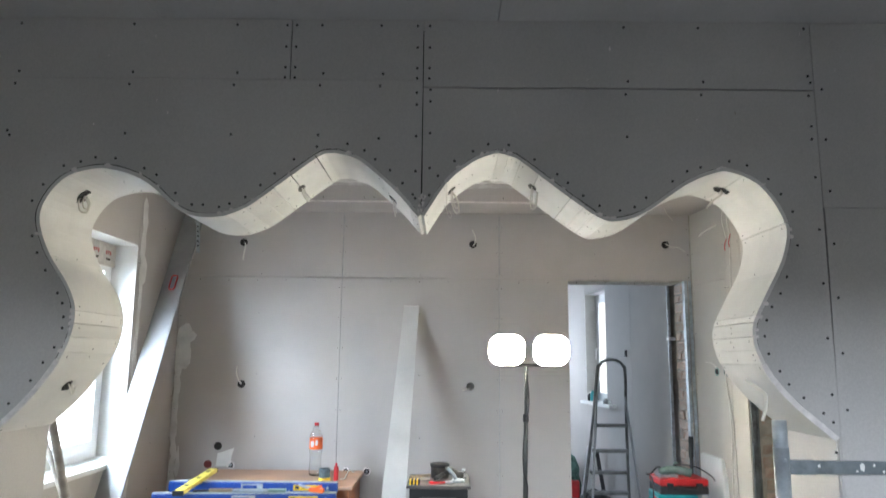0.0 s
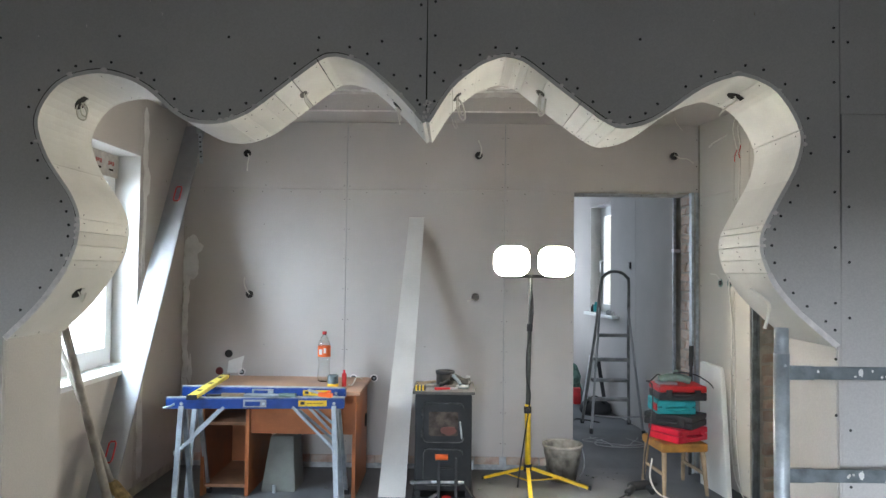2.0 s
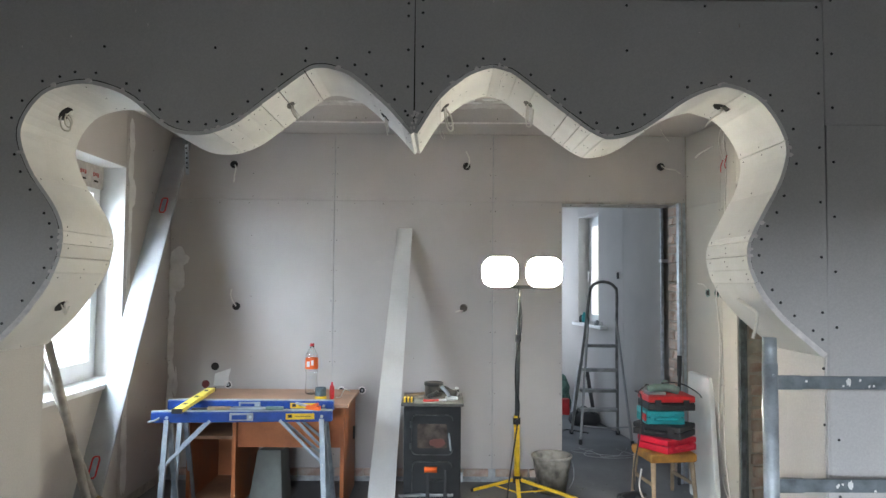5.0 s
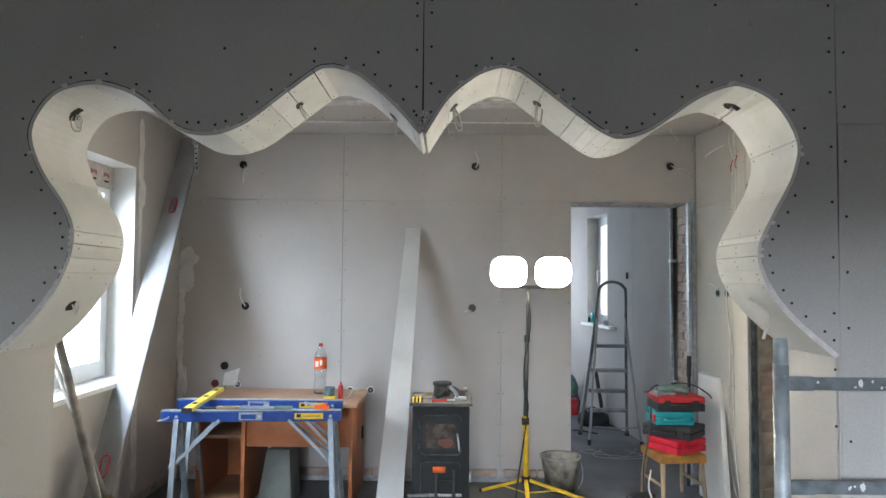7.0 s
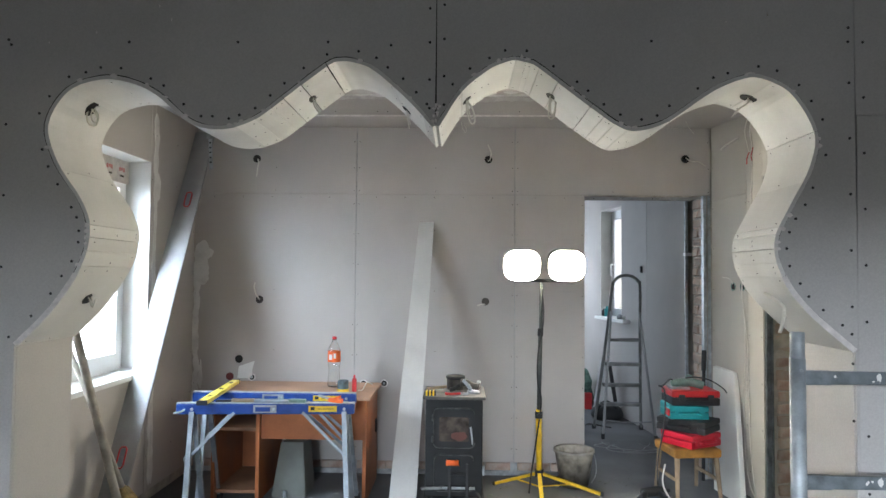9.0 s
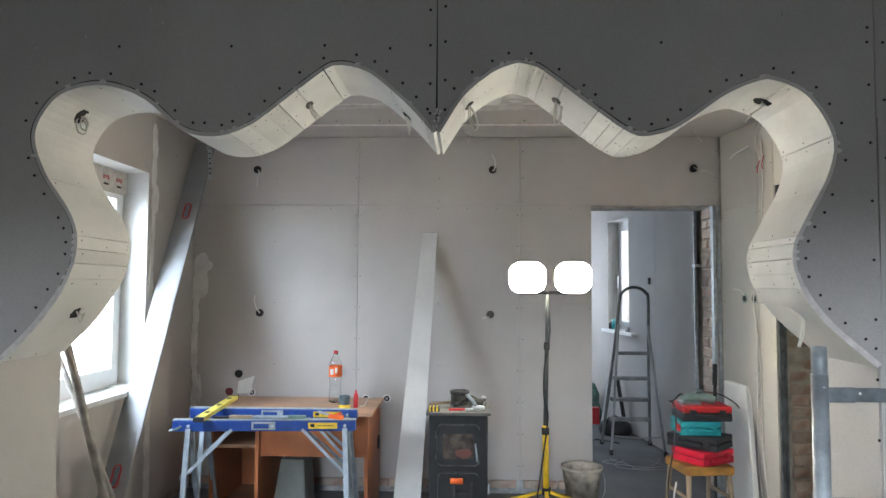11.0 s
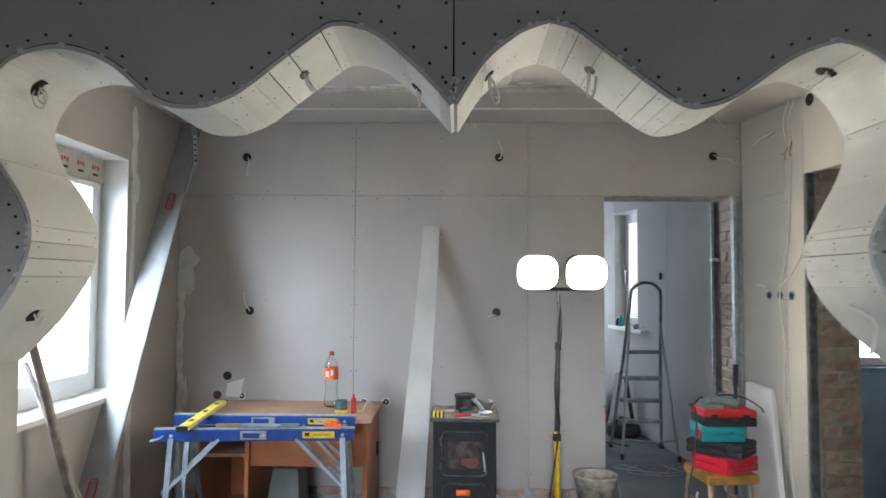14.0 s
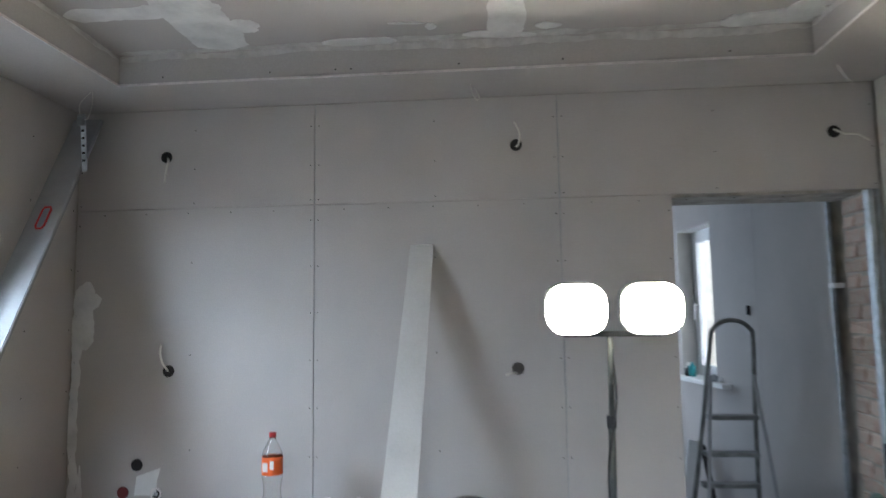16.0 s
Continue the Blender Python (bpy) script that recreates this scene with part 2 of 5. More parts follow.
def tube(bm, pts, r, n=8, steps=6, smooth=True):
    pts = spline(pts, steps) if smooth and len(pts) > 2 else [Vector(p) for p in pts]
    last = None
    up = None
    for i, p in enumerate(pts):
        d = (pts[min(i + 1, len(pts) - 1)] - pts[max(i - 1, 0)]).normalized()
        if up is None:
            up = d.cross(Vector((0, 0, 1)) if abs(d.z) < 0.9 else Vector((1, 0, 0))).normalized()
        up = (up - d * up.dot(d)).normalized()
        side = d.cross(up)
        cur = [bm.verts.new(p + r * (math.cos(2 * math.pi * k / n) * up + math.sin(2 * math.pi * k / n) * side)) for k in range(n)]
        if last:
            for k in range(n):
                bm.faces.new((last[k], last[(k + 1) % n], cur[(k + 1) % n], cur[k]))
        else:
            bm.faces.new(cur[::-1])
        last = cur
    bm.faces.new(last)
    return bm


def lathe(bm, profile, centre, n=24):
    cx, cy, cz = centre
    rows = [[bm.verts.new((cx + r * math.cos(2 * math.pi * k / n), cy + r * math.sin(2 * math.pi * k / n), cz + z)) for k in range(n)] for r, z in profile]
    for a, b in zip(rows, rows[1:]):
        for k in range(n):
            bm.faces.new((a[k], a[(k + 1) % n], b[(k + 1) % n], b[k]))
    return bm


def prism(bm, outline, f, d0, d1):
    """An outline in two dimensions, laid into space by f(u, v, depth), between two depths."""
    a = [bm.verts.new(f(u, v, d0)) for u, v in outline]
    b = [bm.verts.new(f(u, v, d1)) for u, v in outline]
    bm.faces.new(a)
    bm.faces.new(b[::-1])
    k = len(outline)
    for i in range(k):
        bm.faces.new((a[i], b[i], b[(i + 1) % k], a[(i + 1) % k]))
    return bm


def beam(bm, p0, p1, w, h, side=(0, 0, 1)):
    """A bar of rectangular section w x h from p0 to p1; w lies along the cross of the run and side."""
    p0, p1 = Vector(p0), Vector(p1)
    d = (p1 - p0).normalized()
    a = d.cross(Vector(side)).normalized()
    b = a.cross(d)
    v = [bm.verts.new(p + sa * a * w / 2 + sb * b * h / 2) for p in (p0, p1) for sa, sb in ((-1, -1), (1, -1), (1, 1), (-1, 1))]
    for f in ((3, 2, 1, 0), (4, 5, 6, 7), (0, 1, 5, 4), (1, 2, 6, 5), (2, 3, 7, 6), (3, 0, 4, 7)):
        bm.faces.new([v[i] for i in f])
    return bm


def ragged(cx, cz, w, h, n=26, rough=0.28, seed=0):
    rnd = random.Random(seed)
    out = []
    for i in range(n):
        a = 2 * math.pi * i / n
        k = 1 + rough * (rnd.random() - 0.5) * 2
        out.append((cx + w / 2 * k * math.cos(a), cz + h / 2 * k * math.sin(a)))
    return out


XZ = lambda u, v, d: Vector((u, d, v))
YZ = lambda u, v, d: Vector((d, u, v))
XY = lambda u, v, d: Vector((u, v, d))

# ---- structure ----
LEFT, RIGHT, SLANT = -1.237, 2.665, 0.135
PF, PB = -2.84, -2.48            # partition, front and back faces
SOFFIT, CEIL, CEIL_FRONT = 2.61, 2.75, 2.74
RW = Matrix.Translation((RIGHT, 0, 0)) @ Matrix.Rotation(math.atan(SLANT), 4, "Z")   # right-hand wall: local -y along it, +x outwards


def screws(spots, f, name, parent, r=0.0050):
    bm = bmesh.new()
    for u, v in spots:
        cyl(bm, f(u, v, 0.0), f(u, v, 0.0016), r, n=8)
    return part(name, bm, SCREW, parent, "black drywall screw heads", kind="stuff")


floor = tagged(obj("floor", B((-2.6, 4.2, -7.9, 0.1, -0.12, 0.0)), CONCRETE), "bare dusty grey concrete screed floor", "floor", kind="structure")
bm = bmesh.new()
prism(bm, [(0.1, -0.12), (0.1, 0.0), (0.8, 0.085), (3.6, 0.085), (3.6, -0.12)], YZ, 0.2, 3.1)
tagged(obj("floor_back", bm, CONCRETE), "bare grey concrete floor of the room behind, strewn with cables", "floor", kind="structure")

# far wall: brick core, plasterboards proud of it, a doorway through both
DX0, DX1, DZ = 1.725, 2.607, 2.095
wall_far = thing("wall_far", "far wall of bare plasterboards with dark open joints and a doorway", "wall", kind="structure")
part("masonry", B((LEFT - 0.3, DX0, 0.062, 0.31, 0, CEIL), (DX0, DX1, 0.062, 0.31, DZ, CEIL)), MORTAR, wall_far)
bm = B((DX1 + 0.03, RIGHT + 0.06, 0.02, 0.31, 0, CEIL))
part("masonry_jamb", bm, MORTAR, wall_far)
G = 0.0018
for x0, x1, z0, z1 in ((LEFT, 0, 0.10, 2.1), (0, 1.2, 0.10, 2.1), (1.2, DX0, 0.10, 2.1), (LEFT, 0, 2.1, SOFFIT), (0, 1.2, 2.1, SOFFIT), (1.2, RIGHT - 0.003, 2.1, SOFFIT)):
    g = G if z0 < 1 else 0.0026
    part("plasterboard", B((x0 + g, x1 - g, 0.0, 0.0125, z0 + 0.001, z1 - 0.001), bevel=0.0015, seg=1), BOARD, wall_far)
for x in (-1.19, -0.6, 0.0, 0.6, 1.2, 1.69):
    part("stud", B((x - 0.025, x + 0.025, 0.014, 0.06, 0, SOFFIT)), STEEL_DULL, wall_far)
part("track", B((LEFT, DX0, 0.0125, 0.0585, 0.001, 0.035)), STEEL_DULL, wall_far)
part("corner_profile", B((DX1, DX1 + 0.022, -0.001, 0.05, 0, 2.1), (DX1 + 0.036, RIGHT - 0.004, 0.002, 0.05, 0, 2.1)), STEEL, wall_far, "galvanised steel corner profile")
spots = []
for x0, x1 in ((LEFT, 0), (0, 1.2), (1.2, DX0)):
    for k in range(9):
        z = 0.2 + 0.228 * k
        spots += [(x0 + 0.018, z), (x1 - 0.018, z)]
        if k % 2 and x1 - x0 > 1:
            spots.append(((x0 + x1) / 2 + 0.01 * math.sin(k * 5), z + 0.03))
for x0, x1 in ((LEFT, 0), (0, 1.2), (1.2, RIGHT)):
    for z in (2.125, 2.3, 2.5):
        spots += [(x0 + 0.02, z), (x1 - 0.02, z), ((x0 + x1) / 2, z)]
    for k in range(5):
        spots.append((x0 + 0.15 + k * 0.22, 2.075))
screws(spots, lambda u, v, d: Vector((u, -d, v)), "screw_heads", wall_far, 0.0032)

# left wall with the window
WY0, WY1, WZ0, WZ1 = -2.05, -0.756, 0.86, 2.211
wall_left = thing("wall_left", "side wall of grey plasterboards with filled joints beside the window", "wall", kind="structure")
T = 0.40
part("masonry", B((LEFT - T, LEFT - 0.013, WY1, 0.062, 0.0, CEIL), (LEFT - T, LEFT - 0.013, PB, WY0, 0.0, CEIL), (LEFT - T, LEFT - 0.013, WY0, WY1, WZ1, CEIL), (LEFT - T, LEFT - 0.013, WY0, WY1, 0, WZ0)), MORTAR, wall_left)
for y0, y1, z0, z1 in ((-0.70, -0.001, 0.07, SOFFIT), (WY1, -0.70, 0.07, SOFFIT), (WY0, WY1, WZ1, SOFFIT), (WY0, WY1, 0.07, WZ0), (PB, WY0, 0.07, SOFFIT)):
    part("plasterboard", B((LEFT - 0.0125, LEFT, y0 + G, y1 - G, z0, z1 - 0.001), bevel=0.0015, seg=1), BOARD, wall_left)
part("window_reveal", B((LEFT - 0.17, LEFT - 0.002, WY1 - 0.001, WY1 + 0.012, WZ0, WZ1), (LEFT - 0.17, LEFT - 0.002, WY0, WY1, WZ1 - 0.001, WZ1 + 0.012)), STRIP, wall_left, "white boarded window reveal")
screws([(y, z) for y in (WY1 + 0.02, -0.68, -0.35, -0.03) for z in (0.3, 0.6, 0.9, 1.2, 1.5, 1.8, 2.1, 2.4)], lambda u, v, d: Vector((LEFT + d, u, v)), "screw_heads", wall_left, 0.0032)


def filler(name, parent, strokes, f, seed, mat=None):
    rnd = random.Random(seed)
    bm = bmesh.new()
    for k, ((u0, v0), (u1, v1), w) in enumerate(strokes):
        a, b = Vector((u0, v0)), Vector((u1, v1))
        d = (b - a).normalized()
        s = Vector((-d.y, d.x))
        n = max(8, int((b - a).length / 0.022))
        lo, hi, wl, wh = [], [], 0.5, 0.5
        for i in range(n + 1):
            step = min(0.30, 0.016 / w)
            wl += (rnd.random() - 0.5) * step + (0.5 - wl) * 0.12
            wh += (rnd.random() - 0.5) * step + (0.5 - wh) * 0.12
            p = a + (b - a) * i / n
            k_end = min(1.0, (i + 0.5) / 2.5, (n - i + 0.5) / 2.5)
            lo.append(p - s * w * wl * k_end)
            hi.append(p + s * w * wh * k_end)
        prism(bm, [(p.x, p.y) for p in lo + hi[::-1]], f, 0.0, 0.0016 + 0.0005 * k)
    return part(name, bm, mat or FILLER, parent, "dried white joint filler")


FL = lambda u, v, d: Vector((LEFT + d, u, v))
FF = lambda u, v, d: Vector((u, -d, v))
filler("joint_filler", wall_left, [((-0.69, 0.1), (-0.69, 2.55), 0.055), ((-0.66, 0.1), (-0.655, 0.55), 0.05), ((-0.68, 1.95), (-0.65, 2.15), 0.09)], FL, 3)
filler("corner_filler", wall_far, [((-1.21, 0.12), (-1.20, 1.72), 0.05), ((-1.165, 1.40), (-1.16, 1.74), 0.08), ((-1.13, 1.60), (-1.12, 1.68), 0.05), ((-1.17, 0.62), (-1.17, 0.84), 0.05)], FF, 5)

window = thing("window_1", "white plastic window with one wide bright pane", "window", kind="structure")
fx0, fx1 = LEFT - 0.235, LEFT - 0.165
part("window_frame", B((fx0, fx1, WY0, WY0 + 0.07, WZ0, WZ1), (fx0, fx1, WY1 - 0.07, WY1, WZ0, WZ1), (fx0, fx1, WY0 + 0.07, WY1 - 0.07, WZ0, WZ0 + 0.07), (fx0, fx1, WY0 + 0.07, WY1 - 0.07, WZ1 - 0.10, WZ1)), WHITE, window)
sy0, sy1, sz0, sz1 = WY0 + 0.055, WY1 - 0.055, WZ0 + 0.055, WZ1 - 0.13
part("sash", B((fx0 + 0.012, fx1 + 0.016, sy0, sy0 + 0.06, sz0, sz1), (fx0 + 0.012, fx1 + 0.016, sy1 - 0.06, sy1, sz0, sz1), (fx0 + 0.012, fx1 + 0.016, sy0 + 0.06, sy1 - 0.06, sz0, sz0 + 0.06), (fx0 + 0.012, fx1 + 0.016, sy0 + 0.06, sy1 - 0.06, sz1 - 0.05, sz1)), WHITE, window)
pane = part("pane", B((fx0 + 0.03, fx0 + 0.036, sy0 + 0.05, sy1 - 0.05, sz0 + 0.05, sz1 - 0.04)), PANE, window)
pane.visible_shadow = False
part("window_sill", B((LEFT - 0.165, LEFT + 0.045, WY0 - 0.04, WY1 - 0.155, WZ0 - 0.028, WZ0 + 0.002), bevel=0.004), SILL, window, "white window board")
part("sill_return", B((LEFT - 0.163, LEFT - 0.002, WY1 - 0.154, WY1 - 0.003, WZ0 + 0.001, WZ0 + 0.007)), SILL, window)
part("sealing_tape", B((fx1 + 0.017, fx1 + 0.021, WY0 + 0.02, WY1 - 0.004, WZ1 - 0.15, WZ1 - 0.004)), TAPE, window, "printed red and white sealing tape")
tape = [o for o in window.children if o.name.startswith("sealing_tape")][0]
for k in range(8):
    y = WY0 + 0.07 + 0.155 * k
    part("print_mark", B(*[(fx1 + 0.0212, fx1 + 0.0222, y + 0.026 * j, y + 0.026 * j + 0.019, WZ1 - 0.078 + 0.006 * (j % 2), WZ1 - 0.052) for j in range(3)]), TAPE_RED, tape, "red printed mark")
    part("print_line", B((fx1 + 0.0212, fx1 + 0.0222, y + 0.01, y + 0.065, WZ1 - 0.112, WZ1 - 0.100)), SMOKED, tape, "small dark print")
sky = tagged(obj("backdrop_sky", B((-4.1, -4.0, -6, 8, -2, 7)), OVERCAST), "bright overcast sky outside the window", "sky", kind="structure")

# right wall, on its own slant, with a doorway cut through brick
wall_right = thing("wall_right", "side wall of plasterboards tinted for warm lamp light, with a doorway cut through old brick", "wall", at=RW, kind="structure")
RD0, RD1, RDZ, RT = -0.675, -1.56, 2.148, 0.345
part("masonry", B((0.06, RT, RD0 + 0.03, 1.80, 0, CEIL), (0.06, RT, -2.75, RD1 - 0.03, 0, CEIL), (0.06, RT, RD1 - 0.03, RD0 + 0.03, RDZ + 0.04, CEIL)), MORTAR, wall_right)
for y0, y1, z0, z1 in ((-0.49, -0.004, 0.03, 2.06), (-0.49, -0.004, 2.06, SOFFIT), (RD0, -0.49, 0.03, SOFFIT), (RD1, RD0, RDZ, SOFFIT), (-2.62, RD1, 0.03, SOFFIT)):
    part("plasterboard", B((0, 0.0125, y0 + G, y1 - G, z0 + 0.001, z1 - 0.001), bevel=0.0015, seg=1), BOARD_LAMPLIT, wall_right)
for y0 in (RD0 - 0.001, RD1 - 0.027):
    part("door_stud", B((0.013, 0.06, y0, y0 + 0.028, 0, RDZ + 0.03), (0.013, 0.02, y0 - 0.012, y0, 0, RDZ), (0.05, 0.058, y0 - 0.016, y0, 0, RDZ)), RUNG, wall_right, "tarnished steel stud")
part("head_track", B((0.013, 0.06, RD1, RD0, RDZ + 0.004, RDZ + 0.04)), STEEL_DULL, wall_right)
part("mortar_face", B((0.062, RT, RD0 + 0.011, RD0 + 0.03, 0, RDZ + 0.03)), MORTAR, wall_right, "crumbling lime mortar")
part("bracket", B((0.06, 0.27, RD0 - 0.012, RD0 - 0.008, 1.30, 1.325)), STEEL, wall_right, "flat steel fixing strap")
# lining of the room behind the doorway, same slant
for y0, y1 in ((0.42, 1.20), (1.20, 1.84)):
    part("plasterboard", B((-0.002, 0.0105, y0 + G, y1 - G, 0.09, 2.7), bevel=0.0015, seg=1), BOARD_FRONT, wall_right)
part("hook", B((-0.020, -0.001, 1.297, 1.321, 1.53, 1.592), bevel=0.006), BLACK, wall_right, "small dark hook")
part("edge_bead", B((-0.012, 0.012, 0.405, 0.42, 0.09, 2.7)), STEEL, wall_right, "bright steel edge bead")
part("clip", B((-0.03, 0.03, 0.36, 0.405, 1.66, 1.685), bevel=0.003), WHITE, wall_right)
screws([(y, z) for y in (-0.03, -0.475, -0.51, RD0 + 0.02, RD1 - 0.03, 1.18, 0.46, 1.22) for z in (0.2, 0.5, 0.8, 1.1, 1.4, 1.7, 2.0, 2.3)], lambda u, v, d: Vector((-d, u, v)), "screw_heads", wall_right, 0.0032)

# room behind the far doorway
part("masonry", B((0.06, RT, 1.8, 1.9, 0, CEIL), (0.06, RT, 2.46, 3.5, 0, CEIL), (0.06, RT, 1.9, 2.46, 0, 1.03), (0.06, RT, 1.9, 2.46, 2.21, CEIL)), MORTAR, wall_right)
for y0, y1, z0, z1 in ((1.84, 2.46, 2.21, 2.7), (1.84, 2.46, 0.09, 1.03), (2.46, 3.4, 0.09, 2.7)):
    part("plasterboard", B((0.0, 0.0125, y0 + G, y1 - G, z0, z1)), BOARD, wall_right)
part("window_reveal", B((0.0, 0.20, 2.455, 2.467, 1.03, 2.21), (0.0, 0.20, 1.84, 2.46, 2.207, 2.22)), STRIP, wall_right, "white boarded window reveal")
window2 = thing("window_2", "white plastic window seen edge-on through the doorway", "window", at=RW, kind="structure")
part("window_frame", B((0.12, 0.18, 1.84, 1.90, 1.066, 2.21), (0.12, 0.18, 2.405, 2.452, 1.066, 2.21), (0.12, 0.18, 1.90, 2.405, 1.066, 1.11), (0.12, 0.18, 1.90, 2.405, 2.15, 2.21)), WHITE, window2)
part("sash", B((0.115, 0.165, 2.36, 2.404, 1.111, 2.149), (0.115, 0.165, 1.901, 2.36, 1.111, 1.15), (0.115, 0.165, 1.901, 2.36, 2.11, 2.149)), WHITE, window2)
pane2 = part("pane", B((0.145, 0.151, 1.90, 2.365, 1.14, 2.12)), PANE, window2)
pane2.visible_shadow = False
part("handle", tube(bmesh.new(), [(0.118, 2.38, 1.62), (0.09, 2.38, 1.62), (0.085, 2.38, 1.60), (0.085, 2.38, 1.50)], 0.009), WHITE, window2)
part("window_sill", B((-0.075, 0.12, 1.60, 2.46, 1.035, 1.065), bevel=0.004), SILL, window2, "white window board")
tagged(obj("backdrop_sky_back", B((4.6, 4.7, 0.4, 5.0, -1, 5)), OVERCAST), "bright overcast sky outside the back window", "sky", kind="structure")
# The opening is added out of view to let the fill lamp in.
tagged(obj("wall_back", B((0.1, 0.6, 3.35, 3.5, 0, CEIL), (1.7, 3.0, 3.35, 3.5, 0, CEIL), (0.6, 1.7, 3.35, 3.5, 0, 0.9), (0.6, 1.7, 3.35, 3.5, 2.2, CEIL)), BOARD), "grey boarded wall of the room behind with an added unseen opening for light", "wall", kind="structure")
tagged(obj("wall_back_side", B((0.1, 0.2, 0.31, 3.35, 0, CEIL)), BOARD), "plain boarded side wall", "wall", kind="structure")
tagged(obj("ceiling_back", B((0.1, 3.1, 0.31, 3.5, CEIL, CEIL + 0.05)), BOARD), "plain boarded ceiling of the room behind", "ceiling", kind="structure")
# dark passage past the right doorway
tagged(obj("wall_passage", B((4.3, 4.4, -3.2, -0.2, 0, CEIL), (2.9, 4.4, -3.3, -3.2, 0, CEIL), (2.95, 3.25, -0.2, -0.1, 0, CEIL), (4.0, 4.4, -0.2, -0.1, 0, CEIL), (3.25, 4.0, -0.2, -0.1, 0, 0.97), (3.25, 4.0, -0.2, -0.1, 2.0, CEIL))
           , MORTAR), "plain walls of the dark passage", "wall", kind="structure")
window3 = thing("window_3", "white plastic window at the end of the passage", "window", kind="structure")
part("window_frame", B((3.252, 3.29, -0.17, -0.12, 0.972, 1.998), (3.96, 3.998, -0.17, -0.12, 0.972, 1.998), (3.29, 3.96, -0.17, -0.12, 0.972, 1.02), (3.29, 3.96, -0.17, -0.12, 1.95, 1.998)), WHITE, window3)
part("pane", B((3.29, 3.96, -0.148, -0.142, 1.02, 1.95)), PANE, window3).visible_shadow = False
tagged(obj("backdrop_sky_passage", B((3.2, 4.3, 0.2, 0.25, 0.6, 2.4)), OVERCAST), "bright overcast sky outside the passage window", "sky", kind="structure")
tagged(obj("ceiling_passage", B((2.7, 4.4, -3.2, -0.1, CEIL, CEIL + 0.05)), BOARD), "plain ceiling of the dark passage", "ceiling", kind="structure")

# ceiling of the boarded room: a raised tray inside a lowered rim
IX0, IX1, IY1, IY0 = -0.81, 2.240, -0.385, -2.10
bm = B((LEFT - 0.02, 3.1, PB - 0.02, 0.05, CEIL, CEIL + 0.03))
ceiling = tagged(obj("ceiling", bm, BOARD), "raised plasterboard tray ceiling with patches of white filler", "ceiling", kind="structure")
bm = B((LEFT, 3.05, IY1, -0.002, SOFFIT, SOFFIT + 0.0125), (LEFT, IX0, PB, IY1, SOFFIT, SOFFIT + 0.0125), (IX1, 3.05, PB, IY1, SOFFIT, SOFFIT + 0.0125), (IX0, IX1, PB, IY0, SOFFIT, SOFFIT + 0.0125))
box(bm, IX0 - 0.0125, IX1 + 0.0125, IY1, IY1 + 0.0125, SOFFIT - 0.002, CEIL - 0.001)
box(bm, IX0 - 0.0125, IX0, IY0, IY1, SOFFIT - 0.002, CEIL - 0.001)
box(bm, IX1, IX1 + 0.0125, IY0, IY1, SOFFIT - 0.002, CEIL - 0.001)
box(bm, IX0, IX1, IY0 - 0.0125, IY0, SOFFIT - 0.002, CEIL - 0.001)
rim = tagged(obj("ceiling_rim", bm, BOARD), "lowered plasterboard rim round the tray ceiling", "ceiling", kind="structure")
bm = bmesh.new()
for x0, x1, y0, y1 in ((IX0, IX1, IY1 - 0.001, IY1 + 0.002), (IX0 - 0.002, IX0 + 0.001, IY0, IY1), (IX1 - 0.001, IX1 + 0.002, IY0, IY1)):
    box(bm, x0, x1, y0, y1, SOFFIT - 0.0045, SOFFIT + 0.006)
part("edge_bead", bm, EDGE, rim, "white edge bead")
screws([(x, SOFFIT + 0.03) for x in (-0.6, -0.1, 0.2, 0.27, 0.75, 1.2, 1.9)], lambda u, v, d: Vector((u, IY1 - d, v)), "screw_heads", rim, 0.004)
FC = lambda u, v, d: Vector((u, v, CEIL - d))
filler("ceiling_filler", ceiling, [((-0.80, -0.80), (-0.15, -0.82), 0.12), ((-0.28, -2.0), (-0.29, -0.40), 0.23), ((-0.19, -0.66), (-0.06, -0.63), 0.06), ((-0.17, -0.60), (-0.08, -0.59), 0.04),
       ((0.94, -2.0), (0.95, -0.40), 0.15), ((0.77, -0.44), (1.09, -0.41), 0.07), ((1.08, -0.50), (1.19, -0.49), 0.06), ((0.47, -0.59), (0.63, -0.58), 0.016), ((0.62, -0.545), (0.67, -0.545), 0.04),
       ((1.85, -0.43), (2.25, -0.50), 0.12), ((2.08, -0.52), (2.25, -0.65), 0.10), ((0.15, -0.425), (0.48, -0.42), 0.06)], FC, 8)
filler("corner_tape", ceiling, [((-0.80, -0.41), (2.25, -0.41), 0.05)], FC, 18, TAPED)
filler("corner_tape", rim, [((-0.80, CEIL - 0.02), (2.25, CEIL - 0.02), 0.034)], lambda u, v, d: Vector((u, IY1 - d, v)), 12, TAPED)
filler("corner_tape", rim, [((-2.0, CEIL - 0.02), (-0.40, CEIL - 0.02), 0.030)], lambda u, v, d: Vector((IX0 + d, u, v)), 13, TAPED)
filler("corner_tape", rim, [((-2.0, CEIL - 0.02), (-0.40, CEIL - 0.02), 0.030)], lambda u, v, d: Vector((IX1 - d, u, v)), 14, TAPED)

